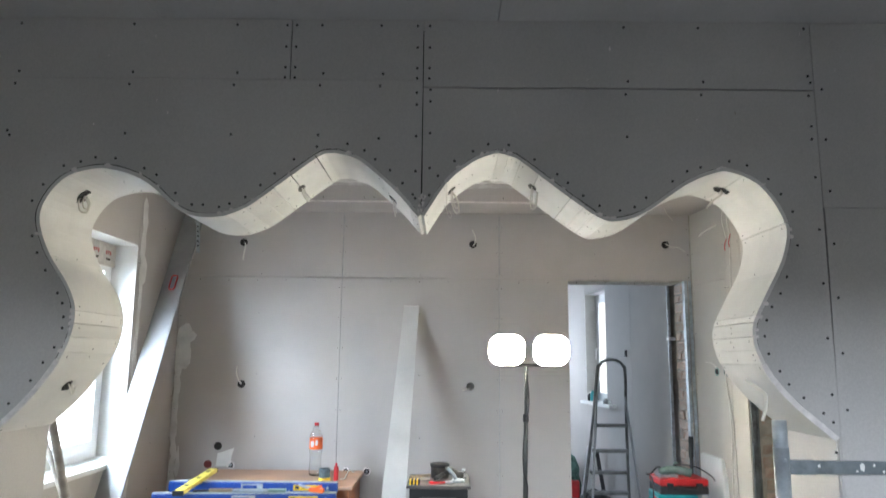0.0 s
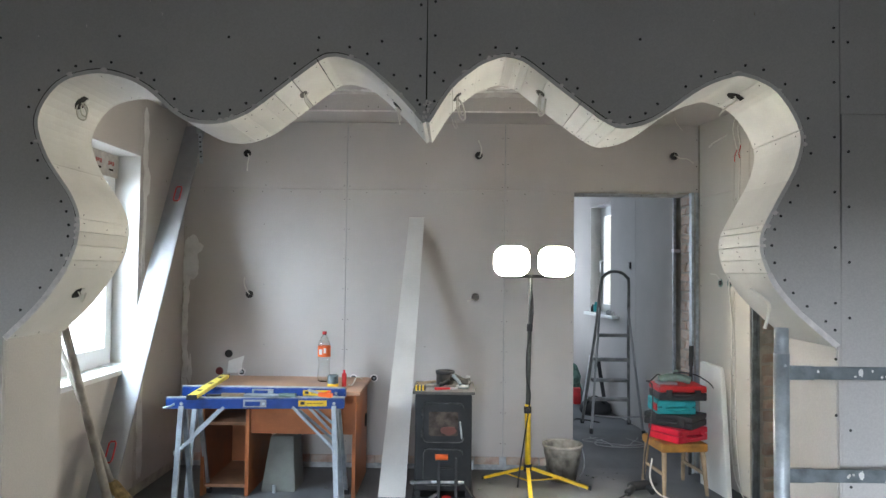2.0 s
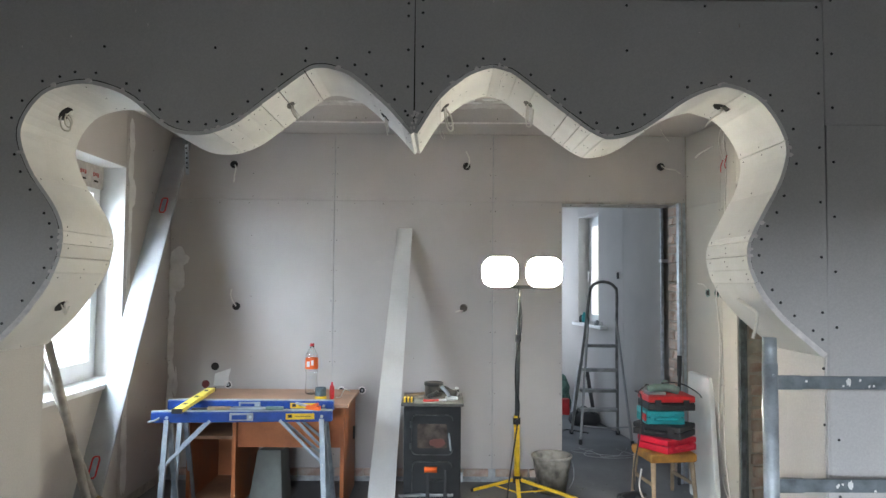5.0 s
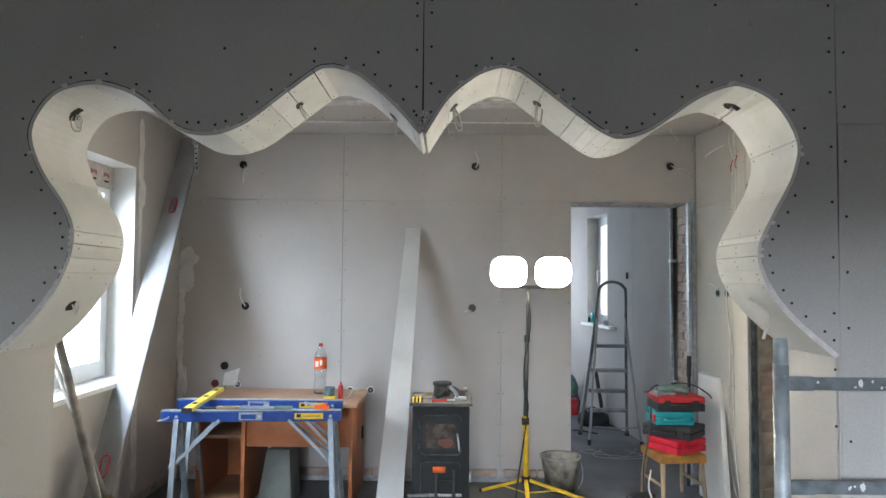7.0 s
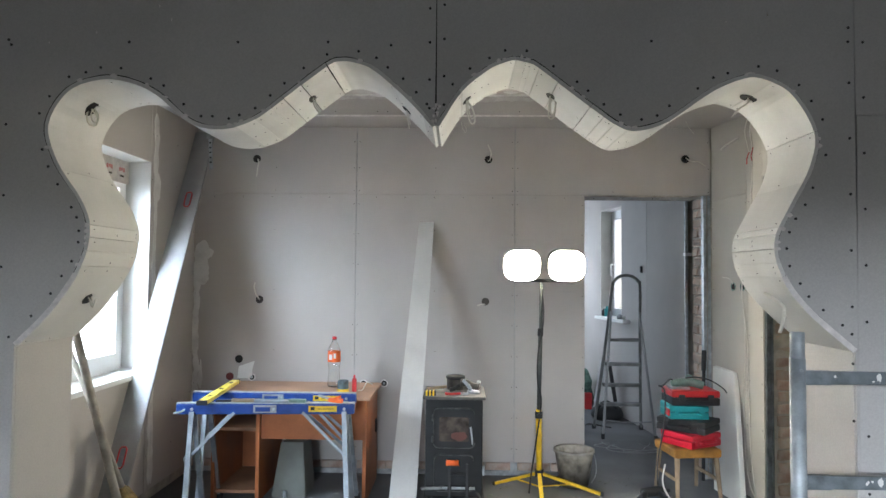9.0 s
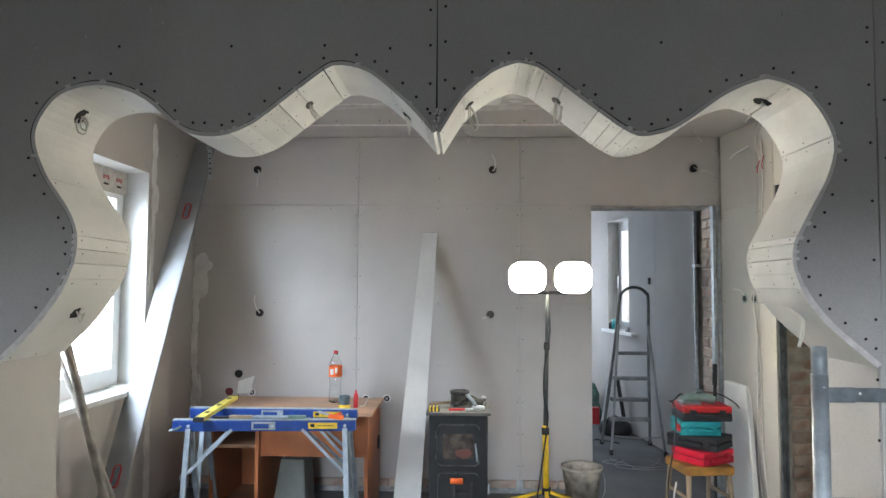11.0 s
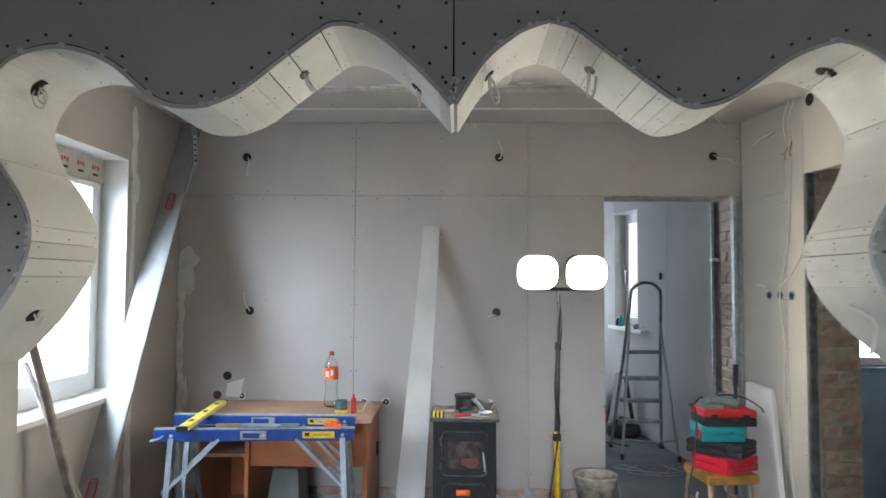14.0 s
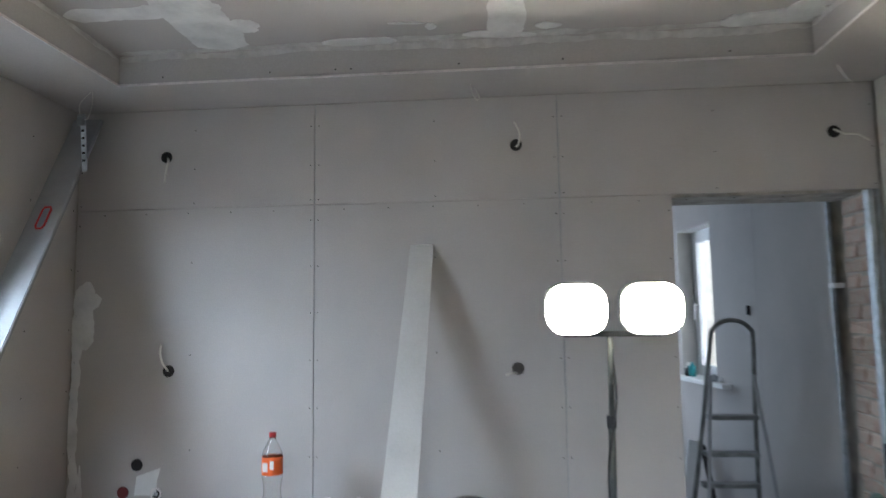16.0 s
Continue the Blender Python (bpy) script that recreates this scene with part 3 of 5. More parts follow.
# partition with the scalloped arch
ARCH_L = [(0.707, 2.000), (0.620, 2.096), (0.503, 2.199), (0.430, 2.230), (0.375, 2.236), (0.322, 2.217), (0.170, 2.101), (0.073, 2.029), (-0.030, 1.998), (-0.141, 2.017), (-0.260, 2.115),
          (-0.361, 2.161), (-0.465, 2.172), (-0.588, 2.128), (-0.661, 2.002), (-0.623, 1.863), (-0.531, 1.725), (-0.502, 1.628), (-0.528, 1.511), (-0.623, 1.365), (-0.745, 1.238)]
ARCH_R = [(0.707, 2.000), (0.787, 2.125), (0.875, 2.200), (0.933, 2.228), (0.982, 2.240), (1.031, 2.229), (1.070, 2.209), (1.245, 2.075), (1.342, 2.008), (1.400, 1.996), (1.497, 2.027), (1.644, 2.129),
          (1.751, 2.174), (1.819, 2.176), (1.925, 2.123), (2.005, 1.985), (1.989, 1.858), (1.919, 1.722), (1.868, 1.606), (1.893, 1.494), (1.972, 1.384), (2.123, 1.250)]
JL, JR = -0.745, 2.123
curve_l = [(p.x, p.y) for p in spline([(x, z, 0) for x, z in ARCH_L], 5)]
curve_r = [(p.x, p.y) for p in spline([(x, z, 0) for x, z in ARCH_R], 5)]
partition = thing("wall_partition", "grey plasterboard partition with a scalloped arch opening", "wall", kind="structure")
PX0, PX1 = -1.62, 4.0
left_out = [(0.7058, 2.502)] + [(0.7040, 2.003)] + curve_l[1:] + [(JL, 0.0), (PX0, 0.0), (PX0, 2.502)]
right_out = [(0.7086, 2.474), (2.131, 2.474), (2.131, 0.0), (JR, 0.0)] + curve_r[:0:-1] + [(0.7104, 2.003)]
for outl in (left_out, right_out):
    part("plasterboard", prism(bmesh.new(), outl, XZ, PF, PF + 0.0125), BOARD_FRONT, partition)
    part("plasterboard", prism(bmesh.new(), outl, XZ, PB - 0.0125, PB), BOARD_FRONT, partition)
part("plasterboard", B((PX0, PX1, PB - 0.0125, PB, 2.482, CEIL), (2.135, PX1, PB - 0.0125, PB, 0, 2.474)), BOARD_FRONT, partition)
for x0, x1, z0, z1 in ((PX0, 0.2165, 2.5033, CEIL_FRONT), (0.2205, 0.7052, 2.5033, CEIL_FRONT), (0.7088, 2.131, 2.479, CEIL_FRONT), (2.1335, PX1, 2.0405, CEIL_FRONT)):
    part("plasterboard", B((x0, x1, PF, PF + 0.0125, z0, z1 - 0.002)), BOARD_FRONT, partition)
part("plasterboard", prism(bmesh.new(), [(2.1375, 2.039), (PX1, 2.039), (PX1, 0.0), (2.1320, 0.0), (2.1322, 1.40), (2.1345, 1.62)], XZ, PF, PF + 0.0125), BOARD_FRONT, partition)
# Dark blocks behind the boards; near-black paints the shade seen through open joints.
part("stud", B((PX0, JL - 0.02, PF + 0.014, PB - 0.014, 2.3, 2.7), (JL, JR, PF + 0.014, PF + 0.06, 2.26, 2.7), (JL, JR, PB - 0.06, PB - 0.014, 2.26, 2.7), (2.145, 2.19, PF + 0.014, PB - 0.014, 0, 2.7), (2.1365, 2.1448, PF + 0.014, PF + 0.05, 0, 2.7), (2.127, 2.1363, PF + 0.014, PF + 0.05, 1.31, 2.7), (0.68, 0.73, PF + 0.014, PF + 0.05, 2.05, 2.7)), CAVITY_SHADE, partition)
part("jamb_board", B((JL - 0.0125, JL + 0.002, PF + 0.0135, PB - 0.0135, 0.0, 1.236)), BOARD_FRONT, partition)
part("jamb_board", B((JR - 0.002, JR + 0.0125, PF + 0.0135, PB - 0.0135, 0.0, 1.25)), BOARD_FRONT, partition)
rnd = random.Random(11)
hole_spots = []


def soffit_strips(curve, turn, cuts):
    """Cuts the curve into board strips at the given places; the third number is the width of the open joint."""
    pts = [Vector(p) for p in curve]
    cuts = [(x, z, 0.65 * g) for x, z, g in cuts]
    nrm = []
    for i in range(len(pts)):
        d = (pts[min(i + 1, len(pts) - 1)] - pts[max(i - 1, 0)]).normalized()
        nrm.append(Vector((-d.y, d.x)) * turn)
    marks = {0: 0.001, len(pts) - 1: 0.001}
    for x, z, g in cuts:
        marks[min(range(1, len(pts) - 1), key=lambda i: (pts[i] - Vector((x, z))).length)] = g
    order = sorted(marks)
    for start, i in zip(order, order[1:]):
        a, n = pts[start:i + 1], nrm[start:i + 1]
        d0, d1 = (a[1] - a[0]).normalized(), (a[-1] - a[-2]).normalized()
        a = [a[0] + d0 * marks[start] / 2] + a[1:-1] + [a[-1] - d1 * marks[i] / 2]
        k = 0.0125 + rnd.random() * 0.0012
        outl = [(p.x, p.y) for p in a] + [(p.x + q.x * k, p.y + q.y * k) for p, q in zip(a[::-1], n[::-1])]
        part("soffit_strip", prism(bmesh.new(), outl, XZ, PF - 0.001 - rnd.random() * 0.003, PB + 0.004 * rnd.random()), STRIP, partition)
        for j in (0, -1):
            q = a[j] + n[j] * (k + 0.0006) + (d0 if j == 0 else -d1) * 0.014
            for y in (PF + 0.03, PB - 0.03, (PF + PB) / 2):
                if rnd.random() > 0.55:
                    continue
                hole_spots.append((q, n[j], y + rnd.uniform(-0.008, 0.008)))
    return pts, nrm


CUTS_L = [(0.665, 2.045, 0.002), (0.566, 2.148, 0.003), (0.322, 2.217, 0.005), (0.238, 2.156, 0.005), (0.172, 2.103, 0.005), (0.121, 2.062, 0.002), (0.073, 2.029, 0.001), (0.02, 2.005, 0.001), (-0.141, 2.017, 0.002),
          (-0.46, 2.168, 0.0015), (-0.60, 1.835, 0.001), (-0.505, 1.650, 0.0035), (-0.502, 1.606, 0.0035), (-0.511, 1.564, 0.0035), (-0.527, 1.521, 0.0035), (-0.545, 1.478, 0.0015)]
CUTS_R = [(0.787, 2.125, 0.003), (0.826, 2.165, 0.001), (0.875, 2.20, 0.001), (0.978, 2.24, 0.003), (1.02, 2.232, 0.001), (1.066, 2.211, 0.003), (1.128, 2.164, 0.003), (1.245, 2.075, 0.004), (1.285, 2.042, 0.003), (1.32, 2.02, 0.003),
          (1.362, 2.002, 0.0025), (1.41, 1.996, 0.001), (1.497, 2.027, 0.001), (1.868, 2.16, 0.001), (2.004, 1.99, 0.004), (1.97, 1.81, 0.001), (1.884, 1.664, 0.0035), (1.872, 1.625, 0.0035), (1.868, 1.583, 0.0045), (1.872, 1.544, 0.002), (1.896, 1.49, 0.003)]
pl, nl = soffit_strips(curve_l, 1, CUTS_L)
pr, nr = soffit_strips(curve_r, -1, CUTS_R)
bm = bmesh.new()
for q, n, y in hole_spots:
    cyl(bm, (q.x, y, q.y), (q.x + n.x * 0.001, y, q.y + n.y * 0.001), 0.0026, n=6)
part("soffit_screw_heads", bm, SCREW, partition, "black drywall screw heads", kind="stuff")
spots = []
for pts, nrm in ((pl, nl), (pr, nr)):
    run = 0.0
    step = 0.06
    for i in range(1, len(pts)):
        run += (pts[i] - pts[i - 1]).length
        if run > step:
            p = pts[i] - nrm[i] * (0.022 + 0.010 * rnd.random())
            spots.append((p.x, p.y))
            run, step = 0.0, rnd.choice((0.042, 0.05, 0.06, 0.085))
for z in (2.06, 2.16, 2.29, 2.41, 2.455):
    spots += [(0.685, z), (0.735, z + 0.012)]
for x in (-1.0, -0.79, -0.37, 0.014, 0.33, 0.55, 1.446, 1.72, 2.11):
    spots += [(x, 2.29 + 0.01 * math.sin(9 * x))] if x not in (1.72,) else []
    spots += [(x, 2.48 if x < 0.7 else 2.455), (x + 0.01, 2.527 if x < 0.7 else 2.505), (x, 2.715)]
for z in (2.55, 2.63, 2.715, 2.51):
    spots += [(0.20, z), (0.236, z), (0.685, z), (0.73, z)]
for k in range(13):
    spots += [(2.112, 0.25 + 0.19 * k), (2.16, 0.20 + 0.19 * k)]
for z in (0.3, 0.6, 0.9, 1.2, 1.5, 1.75, 2.0, 2.3):
    spots += [(-0.80, z), (-1.2, z), (2.6, z)]
screws(spots, lambda u, v, d: Vector((u, PF - d, v)), "screw_heads", partition)
for pts, nrm in ((pl, nl), (pr, nr)):
    low = [i for i in range(len(pts)) if pts[i].y < 1.50 and i > 60]
    outl = [(pts[i].x, pts[i].y) for i in low] + [(pts[i].x + nrm[i].x * 0.019, pts[i].y + nrm[i].y * 0.019) for i in low[::-1]]
    part("bare_edge", prism(bmesh.new(), outl, XZ, PF - 0.007, PF - 0.0045), EDGE, partition, "bare white gypsum edge")
# scuffs and thumbed marks on the paper
mark = random.Random(31)
for name, mat, text, count in (("scuff", EDGE, "pale scuffs in the paper", 16), ("smudge", WOOD_GREY, "small brown smudges", 9)):
    bm = bmesh.new()
    for i in range(count):
        x, z = mark.uniform(-1.0, 2.7), mark.uniform(2.28, 2.70)
        prism(bm, ragged(x, z, 0.002 + 0.004 * mark.random(), 0.004 + 0.012 * mark.random() ** 2, 9, 0.6, 40 + i), XZ, PF - 0.0007, PF + 0.001)
    part(name, bm, mat, partition, text, kind="stuff")
# torn paper and gypsum crumbs along the cut edge
bm = bmesh.new()
for pts, nrm, ranges in ((pl, nl, ((2, 40), (32, 40), (40, 58), (58, 74), (84, 92))), (pr, nr, ((2, 60), (60, 78), (86, 92)))):
    for a, b in ranges:
        for i in range(a, min(b, len(pts) - 1)):
            if rnd.random() < (0.42 if b - a < 19 and a != 40 else 0.16):
                p = pts[i] - nrm[i] * (0.004 * rnd.random() - 0.003)
                prism(bm, ragged(p.x, p.y, 0.010 + 0.016 * rnd.random(), 0.008 + 0.010 * rnd.random(), 11, 0.22, i), XZ, PF - 0.003 - 0.002 * rnd.random(), PF + 0.002)
for i in range(16):
    z = 2.003 + 0.075 * rnd.random() ** 1.6
    prism(bm, ragged(0.7072 + rnd.uniform(-0.011, 0.011), z, 0.004 + 0.010 * rnd.random(), 0.005 + 0.010 * rnd.random(), 9, 0.35, 300 + i), XZ, PF - 0.002 - 0.003 * rnd.random(), PF + 0.004)
part("torn_paper_edge", bm, EDGE, partition, "torn paper and crumbled gypsum", kind="stuff")

# ragged near-black strip painting the shade of the joint between board and soffit strips
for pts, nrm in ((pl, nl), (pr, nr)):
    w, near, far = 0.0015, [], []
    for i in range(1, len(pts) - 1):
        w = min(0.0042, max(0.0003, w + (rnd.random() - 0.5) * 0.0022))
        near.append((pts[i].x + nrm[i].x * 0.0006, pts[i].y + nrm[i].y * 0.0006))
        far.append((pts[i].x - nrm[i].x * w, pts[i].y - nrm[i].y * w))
    part("joint_shade_strip", prism(bmesh.new(), near + far[::-1], XZ, PF - 0.0008, PF + 0.001), CAVITY_SHADE, partition, "ragged near-black strip painting the shade of an open joint")

# front room, where the camera stands: closed round by unseen walls, with a window behind
tagged(obj("ceiling_front", B((PX0, -0.279, -7.6, PB, CEIL_FRONT, CEIL_FRONT + 0.04), (-0.275, 0.981, -7.6, PB, CEIL_FRONT, CEIL_FRONT + 0.04), (0.985, PX1, -7.6, PB, CEIL_FRONT, CEIL_FRONT + 0.04), (PX0, PX1, -7.6, PB, CEIL_FRONT + 0.041, CEIL_FRONT + 0.08)), BOARD_FRONT),
       "grey plasterboard ceiling with dark open joints", "ceiling", kind="structure")
tagged(obj("wall_front_left", B((PX0 - 0.06, PX0, -7.8, PB, 0, CEIL)), BOUNCE_WHITE), "plain unseen side wall, whitened to bounce light", "wall", kind="structure")
# Unseen right wall gets the darker mortar colour to bounce less light.
tagged(obj("wall_front_right", B((PX1, PX1 + 0.2, -7.8, PB, 0, CEIL)), MORTAR), "unseen side wall in a darker masonry colour to bounce less light", "wall", kind="structure")
tagged(obj("wall_rear", B((PX0, -0.6, -7.8, -7.6, 0, CEIL), (3.2, PX1, -7.8, -7.6, 0, CEIL), (-0.6, 3.2, -7.8, -7.6, 0, 0.85), (-0.6, 3.2, -7.8, -7.6, 2.1, CEIL)), BOUNCE_WHITE), "unseen wall, whitened to bounce light, with a wide window opening", "wall", kind="structure")


def wire_loop(name, label, pts, r=0.0022, mat=None, category="cable"):
    return tagged(obj(name, tube(bmesh.new(), pts, r, 6), mat or CABLE, smooth=True), label, category)


# round box holes in the far wall
def wall_hole(x, z, r=0.029, wire=None, box_mat=None, open_ring=False, tone="dark red"):
    h = thing("wall_box", "round black wiring box let into the plasterboard" if not box_mat else "round " + tone + " wiring box let into the plasterboard", "wiring box", "wiring boxes in the far wall")
    bm = bmesh.new()
    lathe(bm, [(r, -0.001), (r, 0.0025), (r - 0.004, 0.0025), (r - 0.005, 0.0007), (0.0, 0.0005)], (0, 0, 0), 20)
    bm.transform(Matrix.Translation((x, -0.0005, z)) @ Matrix.Rotation(radians(90), 4, "X"))
    # Nearly flat cup; by default near-black paints the shade of its depth.
    part("cup", bm, box_mat or CAVITY_SHADE, h)
    if open_ring:
        bm = lathe(bmesh.new(), [(r, 0.0), (r, 0.004), (r * 0.72, 0.004), (r * 0.72, 0.0)], (0, 0, 0), 20)
        bm.transform(Matrix.Translation((x, -0.001, z)) @ Matrix.Rotation(radians(90), 4, "X"))
        part("rim", bm, EDGE, h)
        bm = lathe(bmesh.new(), [(0.010, 0.0), (0.010, 0.005), (0.0, 0.005)], (0, 0, 0), 12)
        bm.transform(Matrix.Translation((x, -0.001, z)) @ Matrix.Rotation(radians(90), 4, "X"))
        part("terminal", bm, STEEL_DULL, h)
    if wire:
        part("wire", tube(bmesh.new(), [(x + a, -0.004 - b, z + c) for a, b, c in wire], 0.0052, 6), CABLE, h, "short white cable end", smooth=True)
    return h


wall_hole(-0.768, 2.366, wire=[(0.008, 0.0, -0.005), (0.02, 0.02, -0.03), (0.014, 0.03, -0.09), (0.01, 0.03, -0.14)])
wall_hole(0.998, 2.366, wire=[(0.0, 0.0, -0.01), (0.012, 0.02, 0.0), (0.018, 0.03, 0.05), (-0.005, 0.02, 0.11)])
wall_hole(2.476, 2.376, wire=[(0.0, 0.0, 0.01), (0.03, 0.03, -0.02), (0.08, 0.05, -0.03), (0.13, 0.05, -0.06)])
wall_hole(-0.728, 1.293, wire=[(0.0, 0.0, 0.0), (-0.02, 0.02, 0.04), (-0.035, 0.02, 0.09), (-0.03, 0.02, 0.13)])
wall_hole(0.982, 1.293, wire=[(-0.005, 0.0, -0.02), (-0.03, 0.012, -0.02), (-0.06, 0.014, -0.03)], box_mat=SOOTY_TIN_HOLE_SHADE, tone="dusty grey")
wall_hole(-0.876, 0.843)
wall_hole(-0.943, 0.712, box_mat=material("dark_red_box", (0.16, 0.02, 0.02), 0.5))
wall_hole(-0.775, 0.708, open_ring=True)
wall_hole(0.072, 0.672, open_ring=True)
wall_hole(0.226, 0.674, open_ring=True)
tagged(obj("paper_sheet", prism(bmesh.new(), [(-0.885, 0.70), (-0.775, 0.70), (-0.772, 0.77), (-0.755, 0.83), (-0.80, 0.815), (-0.875, 0.79)], FF, 0.0005, 0.0025), PAPER), "torn white paper sheet stuck to the wall", "paper")

# holes for spotlights in the arch soffits, with cable tails


def soffit_hole(pts, nrm, i, y, tail, mat=CABLE, long=0.05):
    p, n = pts[i], nrm[i]
    d = Vector((-n.y, n.x))
    base = Vector((p.x, y, p.y)) + Vector((n.x, 0, n.y)) * 0.0148
    m = Matrix((Vector((d.x, 0, d.y)), Vector((0, 1, 0)), Vector((n.x, 0, n.y)))).transposed().to_4x4()
    m.translation = base
    h = thing("spotlight_hole", "rough dark lamp hole in the arch soffit with a cable tail", "lamp hole", "lamp holes in the arch")
    bm = bmesh.new()
    prism(bm, ragged(0, 0, long * 1.3, 0.060, 22, 0.09, i), XY, -0.001, 0.0008)
    bm.transform(m)
    # Flat patch on the strip; its dark tone paints the shade of a hole.
    part("opening", bm, SOOTY_TIN_HOLE_SHADE if long < 0.03 else CAVITY_SHADE, h)
    bm = bmesh.new()
    prism(bm, ragged(0.012, 0.020, 0.022, 0.026, 14, 0.22, i + 1), XY, 0.0, 0.0028)
    bm.transform(m)
    part("torn_flap", bm, STRIP, h, "torn paper flap")
    part("cable", tube(bmesh.new(), [base + Vector(t) for t in tail], 0.0030, 6), mat, h, "looped white cable tail", smooth=True)
    part("cable", tube(bmesh.new(), [base + Vector((0.7 * t[0] + 0.006, t[1] + 0.012, 0.75 * t[2])) for t in tail], 0.0026, 6), mat, h, "looped white cable tail", smooth=True)


loop = [(0, 0, 0.01), (-0.012, -0.01, -0.02), (0.0, -0.015, -0.06), (0.025, -0.012, -0.065), (0.022, -0.004, -0.03), (0.0, 0, 0.0)]
soffit_hole(pl, nl, 66, -2.66, loop)
soffit_hole(pl, nl, 28, -2.66, [(0, 0, 0.01), (0.01, -0.01, -0.03), (0.03, -0.01, -0.055)], long=0.026)
soffit_hole(pl, nl, 6, -2.62, [(0, 0, 0.01), (0.005, -0.01, -0.03), (0.012, 0.0, -0.07)], long=0.03)
soffit_hole(pr, nr, 6, -2.66, [(0, 0, 0.01), (0.0, -0.01, -0.04), (0.014, -0.005, -0.085), (0.03, 0.0, -0.08), (0.024, 0.0, -0.04), (0.008, 0, -0.01)], long=0.03)
soffit_hole(pr, nr, 32, -2.66, [(0, 0, 0.01), (-0.008, -0.01, -0.04), (-0.005, 0.0, -0.08), (0.012, 0.0, -0.075), (0.02, 0, -0.02)], long=0.028)
soffit_hole(pr, nr, 67, -2.64, [(0, 0, 0.01), (-0.005, -0.01, -0.02), (-0.03, 0.02, -0.04), (-0.04, 0.05, -0.06)])
soffit_hole(pl, nl, 94, -2.66, [(0, 0, 0.005), (0.012, -0.012, 0.0), (0.028, -0.018, -0.03), (0.035, -0.01, 0.0)], long=0.035)
wire_loop("soffit_cable", "thick white cable tail hanging from the arch soffit", [(1.90, -2.66, 1.43), (1.925, -2.69, 1.405), (1.95, -2.70, 1.38), (1.947, -2.70, 1.33), (1.935, -2.70, 1.29)], 0.0065)

# cable tails under the ceiling rim
wire_loop("rim_cable", "thin white cable loop hanging from the ceiling rim", [(0.79, -0.2, SOFFIT), (0.80, -0.21, 2.56), (0.82, -0.21, 2.53), (0.83, -0.2, 2.55), (0.81, -0.2, 2.59)])
wire_loop("rim_cable", "short white cable end hanging from the ceiling rim", [(2.40, -0.24, SOFFIT), (2.42, -0.24, 2.57), (2.46, -0.24, 2.52)])
wire_loop("rim_cable", "white cable loop hanging from the ceiling rim corner", [(-0.985, -0.32, SOFFIT), (-1.03, -0.33, 2.55), (-1.02, -0.33, 2.49), (-0.99, -0.33, 2.48), (-0.975, -0.32, 2.55), (-0.975, -0.32, SOFFIT)])
hanger = thing("hanger_strap", "perforated galvanised hanger strap dangling from the ceiling rim", "hanger strap")
bm = beam(bmesh.new(), (-1.015, -0.325, 2.49), (-1.005, -0.31, 2.235), 0.026, 0.002, (0, 1, 0.1))
part("strap", bm, STEEL, hanger)
part("clip", beam(bmesh.new(), (-1.02, -0.33, 2.50), (-1.018, -0.33, 2.45), 0.034, 0.012, (0, 1, 0.1)), STEEL_DULL, hanger)
# Near-black chips paint the dark of the punched holes.
for k in range(5):
    part("hole", B((-1.019 + 0.0014 * k, -1.007 + 0.0014 * k, -0.3275 + 0.002 * k, -0.3235 + 0.002 * k, 2.42 - 0.035 * k, 2.43 - 0.035 * k)), CAVITY_SHADE, hanger)

# cabling on the right wall
P = lambda v, y, z: RW @ Vector((v, y, z))
for y in (-0.31, -0.43, -0.545):
    h = thing("switch_hole", "dark wiring hole in the lamp-tinted side wall", "wiring box", "wiring holes in the side wall")
    bm = lathe(bmesh.new(), [(0.030, 0), (0.030, 0.003), (0.024, 0.003), (0.023, 0.001), (0, 0.0008)], (0, 0, 0), 18)
    bm.transform(RW @ Matrix.Translation((0, y, 1.425)) @ Matrix.Rotation(radians(-90), 4, "Y"))
    part("cup", bm, SAGE, h)
    # Near-black disc painting the shade of the box depth.
    bm = lathe(bmesh.new(), [(0.019, 0), (0.019, 0.004), (0, 0.004)], (0, 0, 0), 14)
    bm.transform(RW @ Matrix.Translation((0, y, 1.425)) @ Matrix.Rotation(radians(-90), 4, "Y"))
    part("depth", bm, CAVITY_SHADE, h)
wire_loop("wall_cable", "thin pale cable running down the side wall", [P(-0.006, -0.56, 2.46), P(-0.008, -0.57, 2.2), P(-0.008, -0.52, 1.7), P(-0.012, -0.44, 1.43), P(-0.008, -0.47, 1.1), P(-0.008, -0.45, 0.5), P(-0.02, -0.52, 0.15), P(-0.06, -0.75, 0.006)], 0.0035)
wire_loop("wall_cable", "thin pale cable slanting across the side wall", [P(-0.006, RD0 + 0.01, 1.68), P(-0.008, -0.55, 1.55), P(-0.010, -0.44, 1.43), P(-0.008, -0.50, 1.0), P(-0.008, -0.52, 0.4), P(-0.03, -0.62, 0.05)], 0.0035)
wire_loop("wall_cable", "white cable end sticking out of the side wall", [P(0.0, -0.40, 2.46), P(-0.03, -0.37, 2.44), P(-0.05, -0.30, 2.42), P(-0.055, -0.25, 2.40)], 0.006)
wire_loop("wall_cable", "white cable end at the switch holes", [P(0.0, -0.31, 1.44), P(-0.02, -0.29, 1.48), P(-0.03, -0.22, 1.49)], 0.003)
wire_loop("wall_cable", "red wire end with taped tip", [P(-0.004, -0.58, 2.36), P(-0.012, -0.57, 2.30), P(-0.012, -0.58, 2.27)], 0.003, RED)
wire_loop("wall_cable", "red wire end with a bare tip", [P(-0.02, -0.56, 2.33), P(-0.03, -0.55, 2.29), P(-0.028, -0.545, 2.25)], 0.003, RED)
